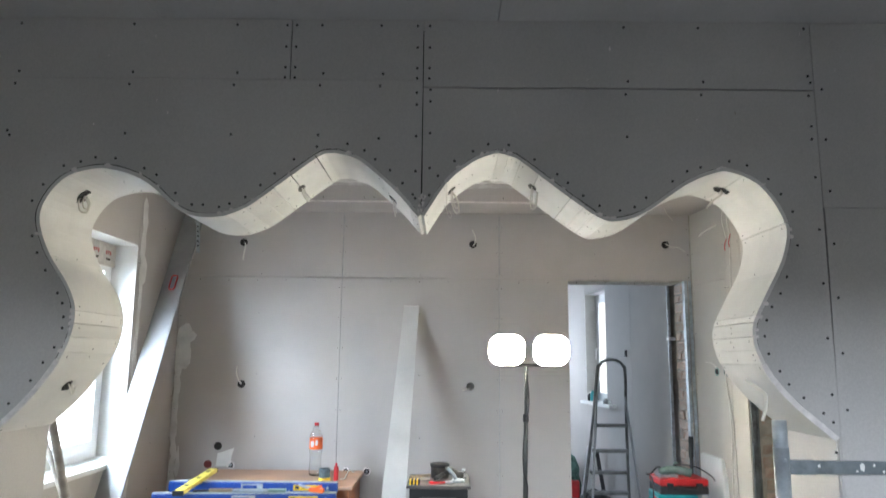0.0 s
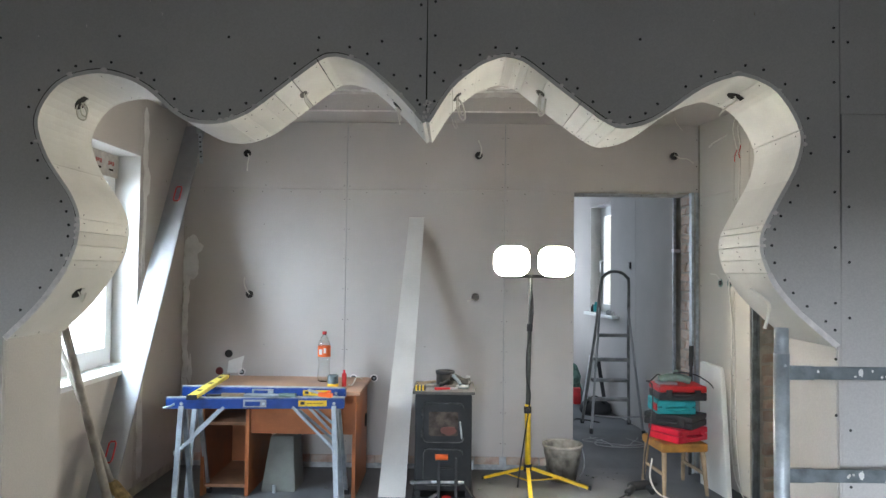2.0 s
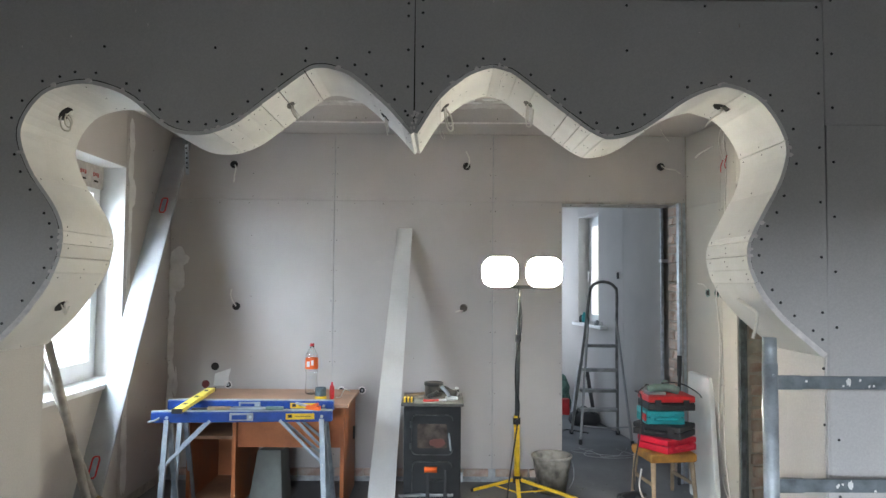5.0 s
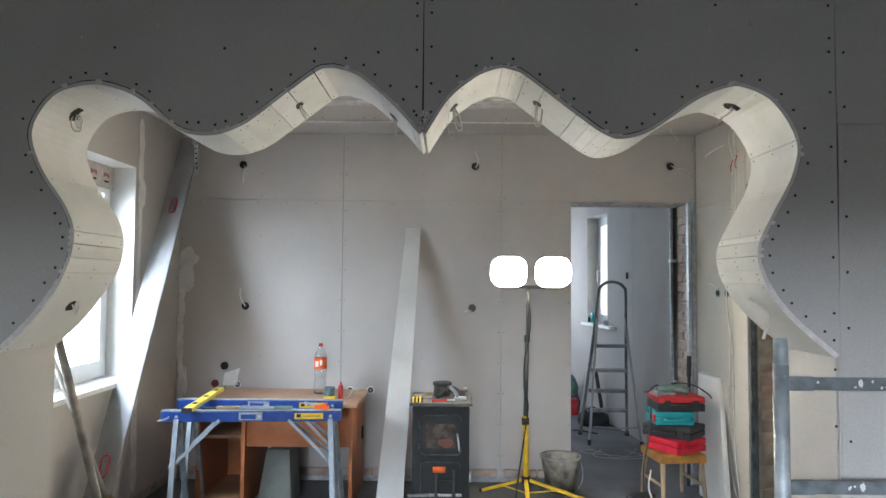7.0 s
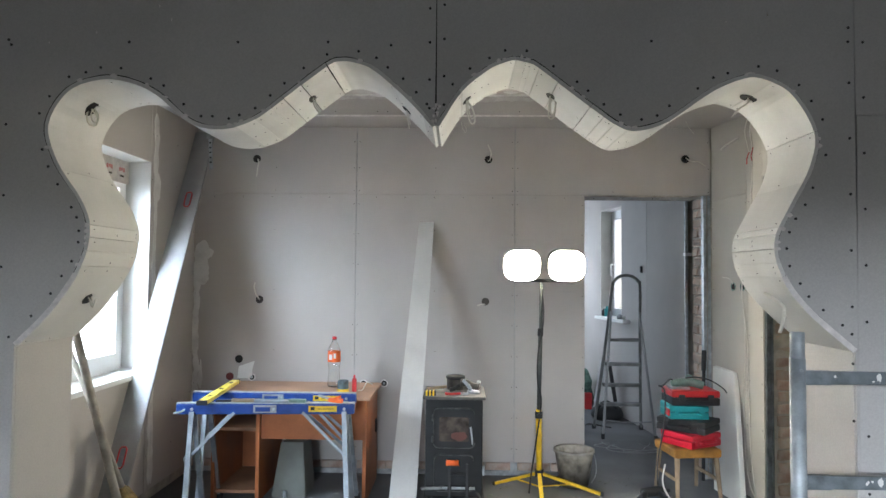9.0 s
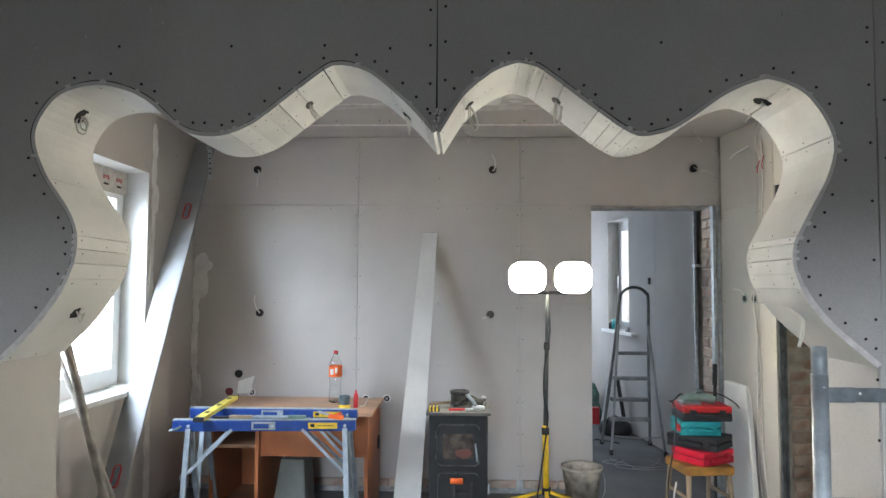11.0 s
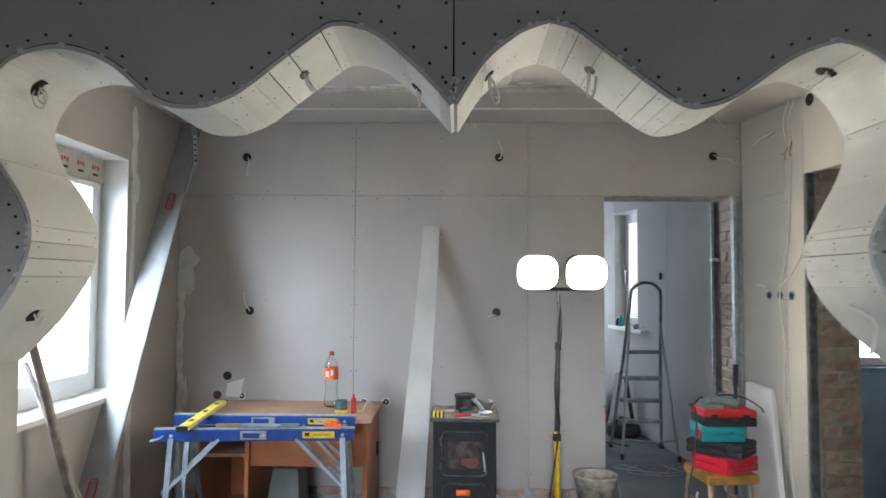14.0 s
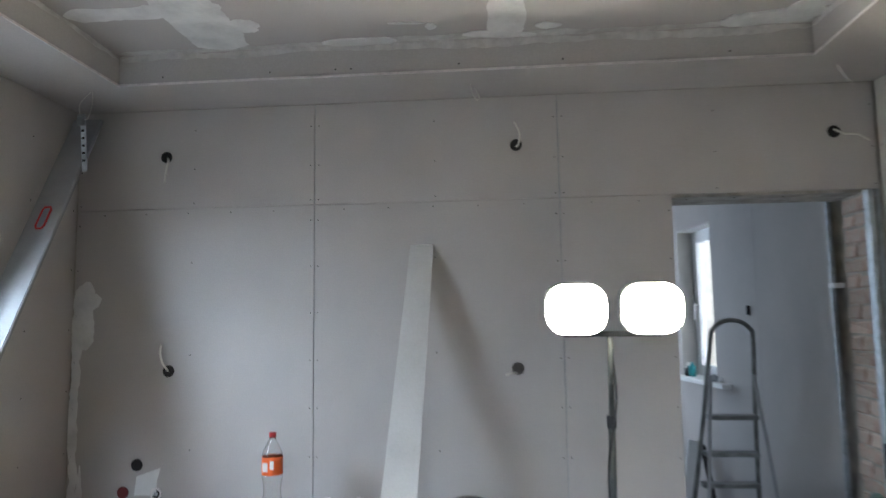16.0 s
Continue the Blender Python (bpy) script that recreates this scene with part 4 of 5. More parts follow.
wire_loop("wall_cable", "pale wire end hanging from the ceiling rim", [P(-0.012, -0.62, SOFFIT), P(-0.04, -0.61, 2.50), P(-0.028, -0.59, 2.42), P(-0.006, -0.58, 2.36)], 0.003)
wire_loop("wall_cable", "pale wire hanging from the ceiling rim", [P(-0.03, -0.60, SOFFIT), P(-0.06, -0.58, 2.48), P(-0.04, -0.57, 2.38), P(-0.02, -0.56, 2.33)], 0.003)
h = thing("wall_box", "dark wiring hole high in the side wall", "wiring box")
# Flat disc; the shade of the hole is in its near-black colour.
bm = lathe(bmesh.new(), [(0.036, 0), (0.036, 0.002), (0, 0.002)], (0, 0, 0), 16)
bm.transform(RW @ Matrix.Translation((0, -0.75, 2.572)) @ Matrix.Rotation(radians(-90), 4, "Y"))
part("cup", bm, CAVITY_SHADE, h)

# ---- things ----
# desk
desk = thing("desk", "orange-brown laminate desk with a worn top and an open side compartment", "desk")
part("tabletop", B((-0.87, 0.215, -0.70, -0.07, 0.667, 0.69), bevel=0.003), LAMINATE_TOP, desk, "worn dusty desk top")
part("side_panel", B((0.165, 0.188, -0.685, -0.09, 0, 0.666)), LAMINATE, desk)
part("side_panel", B((-0.826, -0.804, -0.685, -0.09, 0, 0.666)), LAMINATE, desk)
part("divider", B((-0.535, -0.512, -0.68, -0.09, 0, 0.666)), LAMINATE, desk)
part("front_panel", B((-0.511, 0.164, -0.64, -0.622, 0.40, 0.666)), LAMINATE, desk)
part("shelf", B((-0.803, -0.536, -0.66, -0.10, 0.455, 0.474)), LAMINATE_SHELF, desk)
part("bottom_shelf", B((-0.803, -0.536, -0.66, -0.10, 0.05, 0.069)), LAMINATE_SHELF, desk)
part("back_panel", B((-0.803, -0.70, -0.10, -0.092, 0.07, 0.60)), LAMINATE, desk)
part("side_socket", B((0.188, 0.20, -0.22, -0.18, 0.36, 0.45), bevel=0.004), BLACK, desk, "small black fitting")
bm = bmesh.new()
lo = [bm.verts.new(p) for p in ((-0.454, -0.58, 0), (-0.227, -0.58, 0), (-0.215, -0.34, 0), (-0.44, -0.34, 0))]
hi = [bm.verts.new(p) for p in ((-0.411, -0.52, 0.352), (-0.257, -0.52, 0.352), (-0.232, -0.38, 0.352), (-0.39, -0.38, 0.352))]
bm.faces.new(lo[::-1]), bm.faces.new(hi)
for i in range(4):
    bm.faces.new((lo[i], lo[(i + 1) % 4], hi[(i + 1) % 4], hi[i]))
bmesh.ops.bevel(bm, geom=bm.edges[:], offset=0.004, segments=2, affect="EDGES")
tagged(obj("metal_box", bm, GREYBOX), "grey-green tapering sheet metal hood on the floor", "metal hood")
tagged(obj("hood_bolt", cyl(bmesh.new(), (-0.36, -0.60, 0.0), (-0.36, -0.60, 0.05), 0.012, n=10), STEEL), "short bright bolt standing on the floor", "bolt")


# sawhorses
def sawhorse(x0, x1, y0, y1, z, group):
    s = thing("sawhorse", "folding sawhorse with a blue beam and galvanised legs", "sawhorse", group)
    d = Vector((x1 - x0, y1 - y0, 0)).normalized()
    c = Vector((-d.y, d.x, 0))
    a, b = Vector((x0, y0, z)), Vector((x1, y1, z))
    bm = beam(bmesh.new(), a + Vector((0, 0, -0.036)), b + Vector((0, 0, -0.036)), 0.052, 0.060)
    bmesh.ops.bevel(bm, geom=bm.edges[:], offset=0.005, segments=2, affect="EDGES")
    bar = part("beam", bm, BLUE, s)
    part("top_plate", beam(bmesh.new(), a + Vector((0, 0, -0.003)), b + Vector((0, 0, -0.003)), 0.036, 0.006), STEEL, bar, "scratched galvanised top plate")
    L = (b - a).length
    for u0, u1, mt in ((0.43, 0.56, STEEL_DULL), (0.74, 0.90, YELLOW)):
        part("sticker" if mt is YELLOW else "clamp_plate", beam(bmesh.new(), a + d * L * u0 - c * 0.0275 + Vector((0, 0, -0.034)), a + d * L * u1 - c * 0.0275 + Vector((0, 0, -0.034)), 0.002, 0.034 if mt is YELLOW else 0.044), mt, bar,
             "yellow warning sticker" if mt is YELLOW else "grey locking plate")
        if mt is YELLOW:
            part("pictogram", beam(bmesh.new(), a + d * L * (u0 + 0.012) - c * 0.0287 + Vector((0, 0, -0.032)), a + d * L * (u0 + 0.035) - c * 0.0287 + Vector((0, 0, -0.032)), 0.0012, 0.018), BLACK, bar, "small dark pictogram")
            part("print_line", beam(bmesh.new(), a + d * L * (u0 + 0.05) - c * 0.0287 + Vector((0, 0, -0.034)), a + d * L * (u1 - 0.02) - c * 0.0287 + Vector((0, 0, -0.034)), 0.0012, 0.003), BLACK, bar, "small dark print")
        else:
            part("plate_window", beam(bmesh.new(), a + d * L * (u0 + 0.012) - c * 0.0287 + Vector((0, 0, -0.036)), a + d * L * (u1 - 0.035) - c * 0.0287 + Vector((0, 0, -0.036)), 0.0012, 0.026), BLUE, bar, "blue beam showing through the plate")
            part("clamp_knob", cyl(bmesh.new(), a + d * L * (u1 - 0.014) - c * 0.028 + Vector((0, 0, -0.034)), a + d * L * (u1 - 0.014) - c * 0.040 + Vector((0, 0, -0.034)), 0.008, n=10), STEEL, bar)
    for e, sgn in ((a + d * 0.09, -1), (b - d * 0.06, 1)):
        for side in (-1, 1):
            top = e + c * side * 0.022 + Vector((0, 0, -0.05))
            foot = e + d * (0.045 if sgn > 0 else 0.015) + c * side * 0.20
            foot.z = 0.012
            leg = part("leg", beam(bmesh.new(), top, foot, 0.028, 0.020, (0, 1, 0)), LEG, s)
            part("rubber_foot", beam(bmesh.new(), foot + Vector((0, 0, 0.03)), foot - Vector((0, 0, 0.012)), 0.046, 0.03, (0, 1, 0)), BLACK, leg)
            mid = top.lerp(foot, 0.36)
            part("brace", beam(bmesh.new(), mid, e - d * sgn * 0.24 + c * side * 0.024 + Vector((0, 0, -0.055)), 0.016, 0.008, c), LEG, s)
        part("bolt", cyl(bmesh.new(), e - c * 0.024 + Vector((0, 0, -0.035)), e - c * 0.032 + Vector((0, 0, -0.035)), 0.009, n=10), STEEL, s)
        part("spreader", beam(bmesh.new(), e - c * 0.10 + d * sgn * 0.015 + Vector((0, 0, -0.30)), e + c * 0.10 + d * sgn * 0.015 + Vector((0, 0, -0.30)), 0.006, 0.022), STEEL_DULL, s)
    return s


sawhorse(-0.840, 0.180, -1.21, -1.13, 0.737, "sawhorses before the desk")
sawhorse(-0.900, 0.137, -0.812, -0.797, 0.737, "sawhorses before the desk")
part("crank", tube(bmesh.new(), [(-0.79, -1.235, 0.70), (-0.79, -1.255, 0.697), (-0.81, -1.27, 0.69), (-0.835, -1.275, 0.685)], 0.006), STEEL, bpy.data.objects["sawhorse"], "bent steel crank", smooth=True)

level = thing("spirit_level", "yellow box-section spirit level lying across both sawhorses", "spirit level")
la, lb = Vector((-0.665, -1.30, 0.751)), Vector((-0.735, -0.50, 0.751))
bm = beam(bmesh.new(), la, lb, 0.055, 0.024)
bmesh.ops.bevel(bm, geom=bm.edges[:], offset=0.003, segments=2, affect="EDGES")
part("rail", bm, YELLOW_LEVEL, level)
for t0, t1 in ((0.0, 0.012), (0.988, 1.0)):
    part("end_cap", beam(bmesh.new(), la.lerp(lb, t0 - 0.004), la.lerp(lb, t1 + 0.004), 0.057, 0.026), BLACK, level)
for t0 in (0.18, 0.50, 0.80):
    part("vial_window", beam(bmesh.new(), la.lerp(lb, t0) + Vector((0, 0, 0.0125)), la.lerp(lb, t0 + 0.06) + Vector((0, 0, 0.0125)), 0.024, 0.002), BLACK, level)


k = thing("utility_knife", "grey and yellow utility knife on the sawhorse beam", "knife")
part("grip", beam(bmesh.new(), (-0.53, -1.185, 0.748), (-0.40, -1.178, 0.748), 0.028, 0.018), WOOD, k)
part("blade_holder", beam(bmesh.new(), (-0.62, -1.19, 0.745), (-0.53, -1.185, 0.746), 0.020, 0.012), BLACK, k)
k = thing("steel_plate", "dull grey steel rasp lying on the sawhorse beam", "rasp")
part("blade", B((-0.40, -0.20, -1.195, -1.135, 0.738, 0.752), bevel=0.003), LEG, k)
part("grip", B((-0.20, -0.10, -1.180, -1.150, 0.738, 0.758), bevel=0.005), SAGE, k)
k = thing("clamp", "orange plastic clamp with a steel bar on the sawhorse beam", "clamp")
part("jaw", beam(bmesh.new(), (0.03, -1.14, 0.752), (0.11, -1.16, 0.748), 0.03, 0.022), ORANGE, k)
part("grip", beam(bmesh.new(), (-0.04, -1.10, 0.768), (0.04, -1.14, 0.756), 0.012, 0.012), STEEL_DULL, k)
part("trigger", beam(bmesh.new(), (0.06, -1.15, 0.755), (0.10, -1.17, 0.775), 0.018, 0.014), ORANGE, k)

# bottle and oddments on the desk
bottle = thing("soda_bottle", "nearly empty clear plastic soda bottle with an orange label", "bottle")
bx, by, bz = -0.10, -0.29, 0.69
profile = [(0.0, 0.004), (0.03, 0.0), (0.043, 0.008), (0.045, 0.03), (0.041, 0.08), (0.036, 0.115), (0.041, 0.15), (0.0445, 0.175), (0.0445, 0.255), (0.040, 0.275), (0.026, 0.305), (0.014, 0.325), (0.013, 0.338)]
skin = profile + [(r - 0.0012, z) for r, z in profile[:1:-1]] + [(0.029, 0.0035), (0.0, 0.0065)]
part("body", lathe(bmesh.new(), skin, (bx, by, bz), 28), CLEAR, bottle, smooth=True)
part("label", lathe(bmesh.new(), [(0.0452, 0.178), (0.0455, 0.18), (0.0455, 0.252), (0.0452, 0.254)], (bx, by, bz), 28), ORANGE, bottle, "orange paper label", smooth=True)
part("label_band", B((bx - 0.028, bx - 0.006, by - 0.047, by - 0.040, bz + 0.195, bz + 0.232), (bx + 0.004, bx + 0.020, by - 0.047, by - 0.042, bz + 0.205, bz + 0.240)), PAPER, bottle, "pale printed patch")
part("cap", lathe(bmesh.new(), [(0.0, 0.355), (0.014, 0.355), (0.0155, 0.352), (0.0155, 0.336), (0.0, 0.336)], (bx, by, bz), 18), RED, bottle)
can = thing("tin_can", "small blue-grey tin with a yellow rim on the desk", "tin")
part("body", lathe(bmesh.new(), [(0.0, 0), (0.036, 0), (0.038, 0.01), (0.037, 0.08), (0.033, 0.082), (0.033, 0.02), (0, 0.02)], (0.005, -0.52, 0.69), 20), TIN_BLUE, can, smooth=True)
part("band", lathe(bmesh.new(), [(0.0385, 0.004), (0.0395, 0.006), (0.0395, 0.024), (0.0385, 0.026)], (0.005, -0.52, 0.69), 20), YELLOW, can)
tin = thing("spray_tube", "slim red tube standing on the desk", "tube")
part("body", lathe(bmesh.new(), [(0, 0), (0.015, 0), (0.016, 0.006), (0.016, 0.085), (0.010, 0.095), (0, 0.095)], (0.078, -0.50, 0.69), 16), RED, tin, smooth=True)
part("nozzle", lathe(bmesh.new(), [(0.007, 0.094), (0.007, 0.115), (0, 0.115)], (0.078, -0.50, 0.69), 12), CRIMSON, tin)
wire_loop("desk_cable", "short white cable on the desk edge", [(0.10, -0.46, 0.694), (0.13, -0.46, 0.70), (0.15, -0.40, 0.74), (0.16, -0.20, 0.70)], 0.004)

# stove
stove = thing("wood_stove", "black cast-iron wood stove with a brown glass fire door", "stove")
sx0, sx1, sy0_, sy1_ = 0.575, 0.945, -0.715, -0.31
part("body", B((sx0, sx1, sy0_ + 0.012, sy1_, 0.06, 0.685), bevel=0.012), IRON, stove)
part("top_plate", B((sx0 - 0.018, sx1 + 0.018, sy0_ - 0.012, sy1_ + 0.01, 0.686, 0.706), bevel=0.005), STOVE_TOP, stove, "dusty grey top plate")
part("base", B((sx0 - 0.015, sx1 + 0.015, sy0_ - 0.005, sy1_, 0.0, 0.025), (sx0, sx0 + 0.04, sy0_ + 0.01, sy1_, 0.025, 0.06), (sx1 - 0.04, sx1, sy0_ + 0.01, sy1_, 0.025, 0.06), bevel=0.004), IRON, stove)


def rounded(x0, x1, z0, z1, r, n=5):
    out = []
    for cx, cz, a0 in ((x1 - r, z1 - r, 0), (x0 + r, z1 - r, 90), (x0 + r, z0 + r, 180), (x1 - r, z0 + r, 270)):
        for i in range(n + 1):
            a = radians(a0 + 90 * i / n)
            out.append((cx + r * math.cos(a), cz + r * math.sin(a)))
    return out


door = part("fire_door", prism(bmesh.new(), rounded(0.625, 0.895, 0.375, 0.632, 0.035), XZ, sy0_ - 0.006, sy0_ + 0.014), IRON, stove)
bm = bmesh.new()
tube(bm, [(x, sy0_ - 0.006, z) for x, z in rounded(0.628, 0.892, 0.378, 0.629, 0.034)], 0.004, 6, smooth=False)
part("trim", bm, IRON_EDGE, door, "worn bright door rim", smooth=True)
part("fire_glass", prism(bmesh.new(), rounded(0.665, 0.855, 0.42, 0.575, 0.012), XZ, sy0_ - 0.010, sy0_ - 0.005), SMOKED, door, "brown fire glass")
part("red_smear", prism(bmesh.new(), ragged(0.80, 0.455, 0.105, 0.065, 14, 0.22, 4), XZ, sy0_ - 0.0125, sy0_ - 0.0105), material("brownish_red_smear", (0.14, 0.045, 0.035), 0.7), door, "reddish smear on the glass")
part("door_handle", tube(bmesh.new(), [(0.868, sy0_ - 0.006, 0.51), (0.868, sy0_ - 0.03, 0.505), (0.874, sy0_ - 0.034, 0.46), (0.878, sy0_ - 0.03, 0.415), (0.878, sy0_ - 0.006, 0.41)], 0.0055), STEEL, door, "bright steel handle", smooth=True)
for z in (0.57, 0.43):
    part("hinge", cyl(bmesh.new(), (0.622, sy0_ - 0.008, z - 0.02), (0.622, sy0_ - 0.008, z + 0.02), 0.007, n=10), IRON_EDGE, door)
ash = part("ash_door", prism(bmesh.new(), rounded(0.63, 0.89, 0.10, 0.335, 0.035), XZ, sy0_ - 0.006, sy0_ + 0.014), IRON, stove)
bm = bmesh.new()
tube(bm, [(x, sy0_ - 0.006, z) for x, z in rounded(0.633, 0.887, 0.103, 0.332, 0.034)], 0.0035, 6, smooth=False)
part("trim", bm, IRON_EDGE, ash, smooth=True)
part("latch", B((0.945, 0.958, sy0_ + 0.01, sy0_ + 0.03, 0.20, 0.26), bevel=0.004), STEEL, stove)

# oddments on the stove
pot = thing("paint_tin", "squat dark grey tin on the stove top", "tin")
part("body", lathe(bmesh.new(), [(0, 0), (0.058, 0), (0.060, 0.006), (0.060, 0.085), (0.064, 0.090), (0.056, 0.090), (0.055, 0.01), (0, 0.01)], (0.765, -0.42, 0.706), 24), SOOTY_TIN_HOLE_SHADE, pot, smooth=True)
part("rim", lathe(bmesh.new(), [(0.060, 0.07), (0.066, 0.075), (0.066, 0.092), (0.058, 0.094)], (0.765, -0.42, 0.706), 24), BLACK, pot, smooth=True)
drill = thing("angle_grinder", "grey and silver hand grinder lying on the stove top", "power tool")
bm = tube(bmesh.new(), [(0.80, -0.50, 0.765), (0.84, -0.50, 0.760), (0.88, -0.52, 0.742), (0.92, -0.53, 0.735)], 0.024, 12)
part("housing", bm, SOOTY_TIN_HOLE_SHADE, drill, smooth=True)
part("guard", lathe(bmesh.new(), [(0.0, 0.0), (0.042, 0.0), (0.042, 0.016), (0.0, 0.02)], (0.885, -0.585, 0.708), 20), STEEL, drill, "bright steel disc guard", smooth=True)
part("handle", tube(bmesh.new(), [(0.79, -0.52, 0.745), (0.76, -0.55, 0.73), (0.73, -0.57, 0.725)], 0.014, 10), BLACK, drill, smooth=True)
part("grip", tube(bmesh.new(), [(0.82, -0.52, 0.78), (0.85, -0.56, 0.755), (0.87, -0.60, 0.73)], 0.012, 8), LEG, drill, smooth=True)
tp = thing("tape_measure", "yellow and black striped tape measure on the stove edge", "tape measure")
for i in range(6):
    x = 0.575 + 0.011 * i
    part("stripe", B((x, x + 0.0108, -0.70, -0.645, 0.706, 0.735), bevel=0.001, seg=1), YELLOW if i % 2 == 0 else BLACK, tp)
st = thing("stick", "dusty wooden stick lying on the stove top", "stick")
part("rod", beam(bmesh.new(), (0.575, -0.46, 0.714), (0.75, -0.34, 0.716), 0.022, 0.014), WOOD, st)
part("wedge", beam(bmesh.new(), (0.60, -0.52, 0.712), (0.70, -0.50, 0.712), 0.016, 0.011), WOOD_GREY, st)
pl_ = thing("pliers", "red-handled pliers lying on the stove top", "pliers")
part("handle", tube(bmesh.new(), [(0.70, -0.64, 0.713), (0.74, -0.655, 0.713), (0.80, -0.64, 0.713)], 0.007, 8), RED, pl_, smooth=True)
part("handle", tube(bmesh.new(), [(0.70, -0.67, 0.713), (0.75, -0.665, 0.713), (0.80, -0.645, 0.713)], 0.007, 8), RED, pl_, smooth=True)
part("jaw", beam(bmesh.new(), (0.80, -0.642, 0.713), (0.85, -0.635, 0.713), 0.02, 0.012), STEEL, pl_)
jar = thing("glass_jar", "small clear glass jar on the stove corner", "jar")
part("body", lathe(bmesh.new(), [(0, 0), (0.016, 0), (0.017, 0.03), (0.012, 0.04), (0.012, 0.048)], (0.925, -0.42, 0.706), 14), CLEAR, jar, smooth=True)
part("lid", lathe(bmesh.new(), [(0.013, 0.046), (0.013, 0.058), (0, 0.058)], (0.925, -0.42, 0.706), 14), PAPER, jar)

# folding stand before the stove
fs = thing("folding_trolley", "folded black trolley with chrome bars and an orange grip", "trolley")
for x in (0.735, 0.845):
    part("post", beam(bmesh.new(), (x, -0.86, 0.0), (x, -0.80, 0.30), 0.016, 0.016), BLACK, fs)
for z in (0.02, 0.155):
    part("cross_bar", cyl(bmesh.new(), (0.69, -0.855 + z * 0.2, z), (0.895, -0.855 + z * 0.2, z), 0.009, n=12), STEEL, fs, "chrome cross bar", smooth=True)
    for x in (0.735, 0.845):
        part("sleeve", cyl(bmesh.new(), (x - 0.012, -0.855 + z * 0.2, z), (x + 0.012, -0.855 + z * 0.2, z), 0.014, n=12), BLACK, fs)
part("handle", tube(bmesh.new(), [(0.735, -0.80, 0.21), (0.74, -0.81, 0.235), (0.79, -0.815, 0.24), (0.84, -0.81, 0.235), (0.845, -0.80, 0.21)], 0.008), BLACK, fs, smooth=True)
part("grip", cyl(bmesh.new(), (0.712, -0.80, 0.305), (0.792, -0.80, 0.305), 0.018, n=14), ORANGE, fs, "orange foam grip", smooth=True)
part("strut", beam(bmesh.new(), (0.735, -0.83, 0.09), (0.57, -0.92, 0.005), 0.02, 0.012), STEEL_DULL, fs)
part("strut", beam(bmesh.new(), (0.70, -0.80, 0.15), (0.56, -0.86, 0.16), 0.03, 0.012), STEEL_DULL, fs)
part("strut", beam(bmesh.new(), (0.90, -0.82, 0.13), (1.02, -0.92, 0.005), 0.018, 0.012), BLACK, fs)
part("wheel", lathe(bmesh.new(), [(0, 0), (0.028, 0), (0.03, 0.01), (0.028, 0.02), (0, 0.02)], (0.785, -0.84, 0.05), 14), RED, fs)

# leaning plasterboard offcut: paper face, gypsum core, paper back
offcut = thing("plasterboard_offcut", "tall narrow plasterboard offcut leaning on the far wall", "board")
edge_rnd = random.Random(6)
left_edge = [Vector((0.335, -0.655, 0.0)).lerp(Vector((0.478, -0.016, 1.885)), i / 24) + Vector((edge_rnd.uniform(-0.0012, 0.0012), 0, 0)) for i in range(25)]
right_edge = [Vector((0.515, -0.655, 0.0)).lerp(Vector((0.590, -0.016, 1.885)), i / 24) + Vector((edge_rnd.uniform(-0.0012, 0.0012), 0, 0)) for i in range(25)]
for name, d0, d1, mat, text in (("paper_face", 0.0, 0.0008, OFFCUT, ""), ("gypsum_core", 0.0009, 0.0117, EDGE, "bare white gypsum core"), ("paper_back", 0.0118, 0.0125, BOARD, "")):
    bm = bmesh.new()
    lean = Vector((0, 1.0, 0.32)).normalized()
    rows = [[bm.verts.new(p + lean * d) for p in (a, b)] for a, b in zip(left_edge, right_edge) for d in (d0,)]
    back = [[bm.verts.new(p + lean * d1) for p in (a, b)] for a, b in zip(left_edge, right_edge)]
    for i in range(24):
        bm.faces.new((rows[i][0], rows[i][1], rows[i + 1][1], rows[i + 1][0]))
        bm.faces.new((back[i][0], back[i + 1][0], back[i + 1][1], back[i][1]))
        bm.faces.new((rows[i][0], rows[i + 1][0], back[i + 1][0], back[i][0]))
        bm.faces.new((rows[i][1], back[i][1], back[i + 1][1], rows[i + 1][1]))
    for i in (0, 24):
        bm.faces.new((rows[i][0], rows[i][1], back[i][1], back[i][0]))
    part(name, bm, mat, offcut, text)

# floodlight on its tripod
fl = thing("floodlight_stand", "twin floodlight switched on, on a yellow telescopic tripod", "work light")
lx, ly = 1.350, -0.34
part("mast", cyl(bmesh.new(), (lx, ly, 0.10), (lx - 0.004, ly, 0.56), 0.020, n=18), YELLOW, fl, "yellow lower mast", smooth=True)
part("collar", cyl(bmesh.new(), (lx - 0.004, ly, 0.50), (lx - 0.004, ly, 0.545), 0.026, n=16), BLACK, fl)
part("knob", cyl(bmesh.new(), (lx - 0.004, ly - 0.02, 0.525), (lx - 0.004, ly - 0.05, 0.525), 0.014, n=12), BLACK, fl)
part("inner_mast", cyl(bmesh.new(), (lx - 0.004, ly, 0.56), (lx + 0.006, ly, 1.10), 0.015, n=16), MAST, fl, smooth=True)
part("upper_collar", cyl(bmesh.new(), (lx + 0.005, ly, 1.07), (lx + 0.006, ly, 1.12), 0.020, n=16), BLACK, fl)
part("top_mast", cyl(bmesh.new(), (lx + 0.006, ly, 1.10), (lx + 0.012, ly, 1.45), 0.012, n=14), MAST, fl, smooth=True)
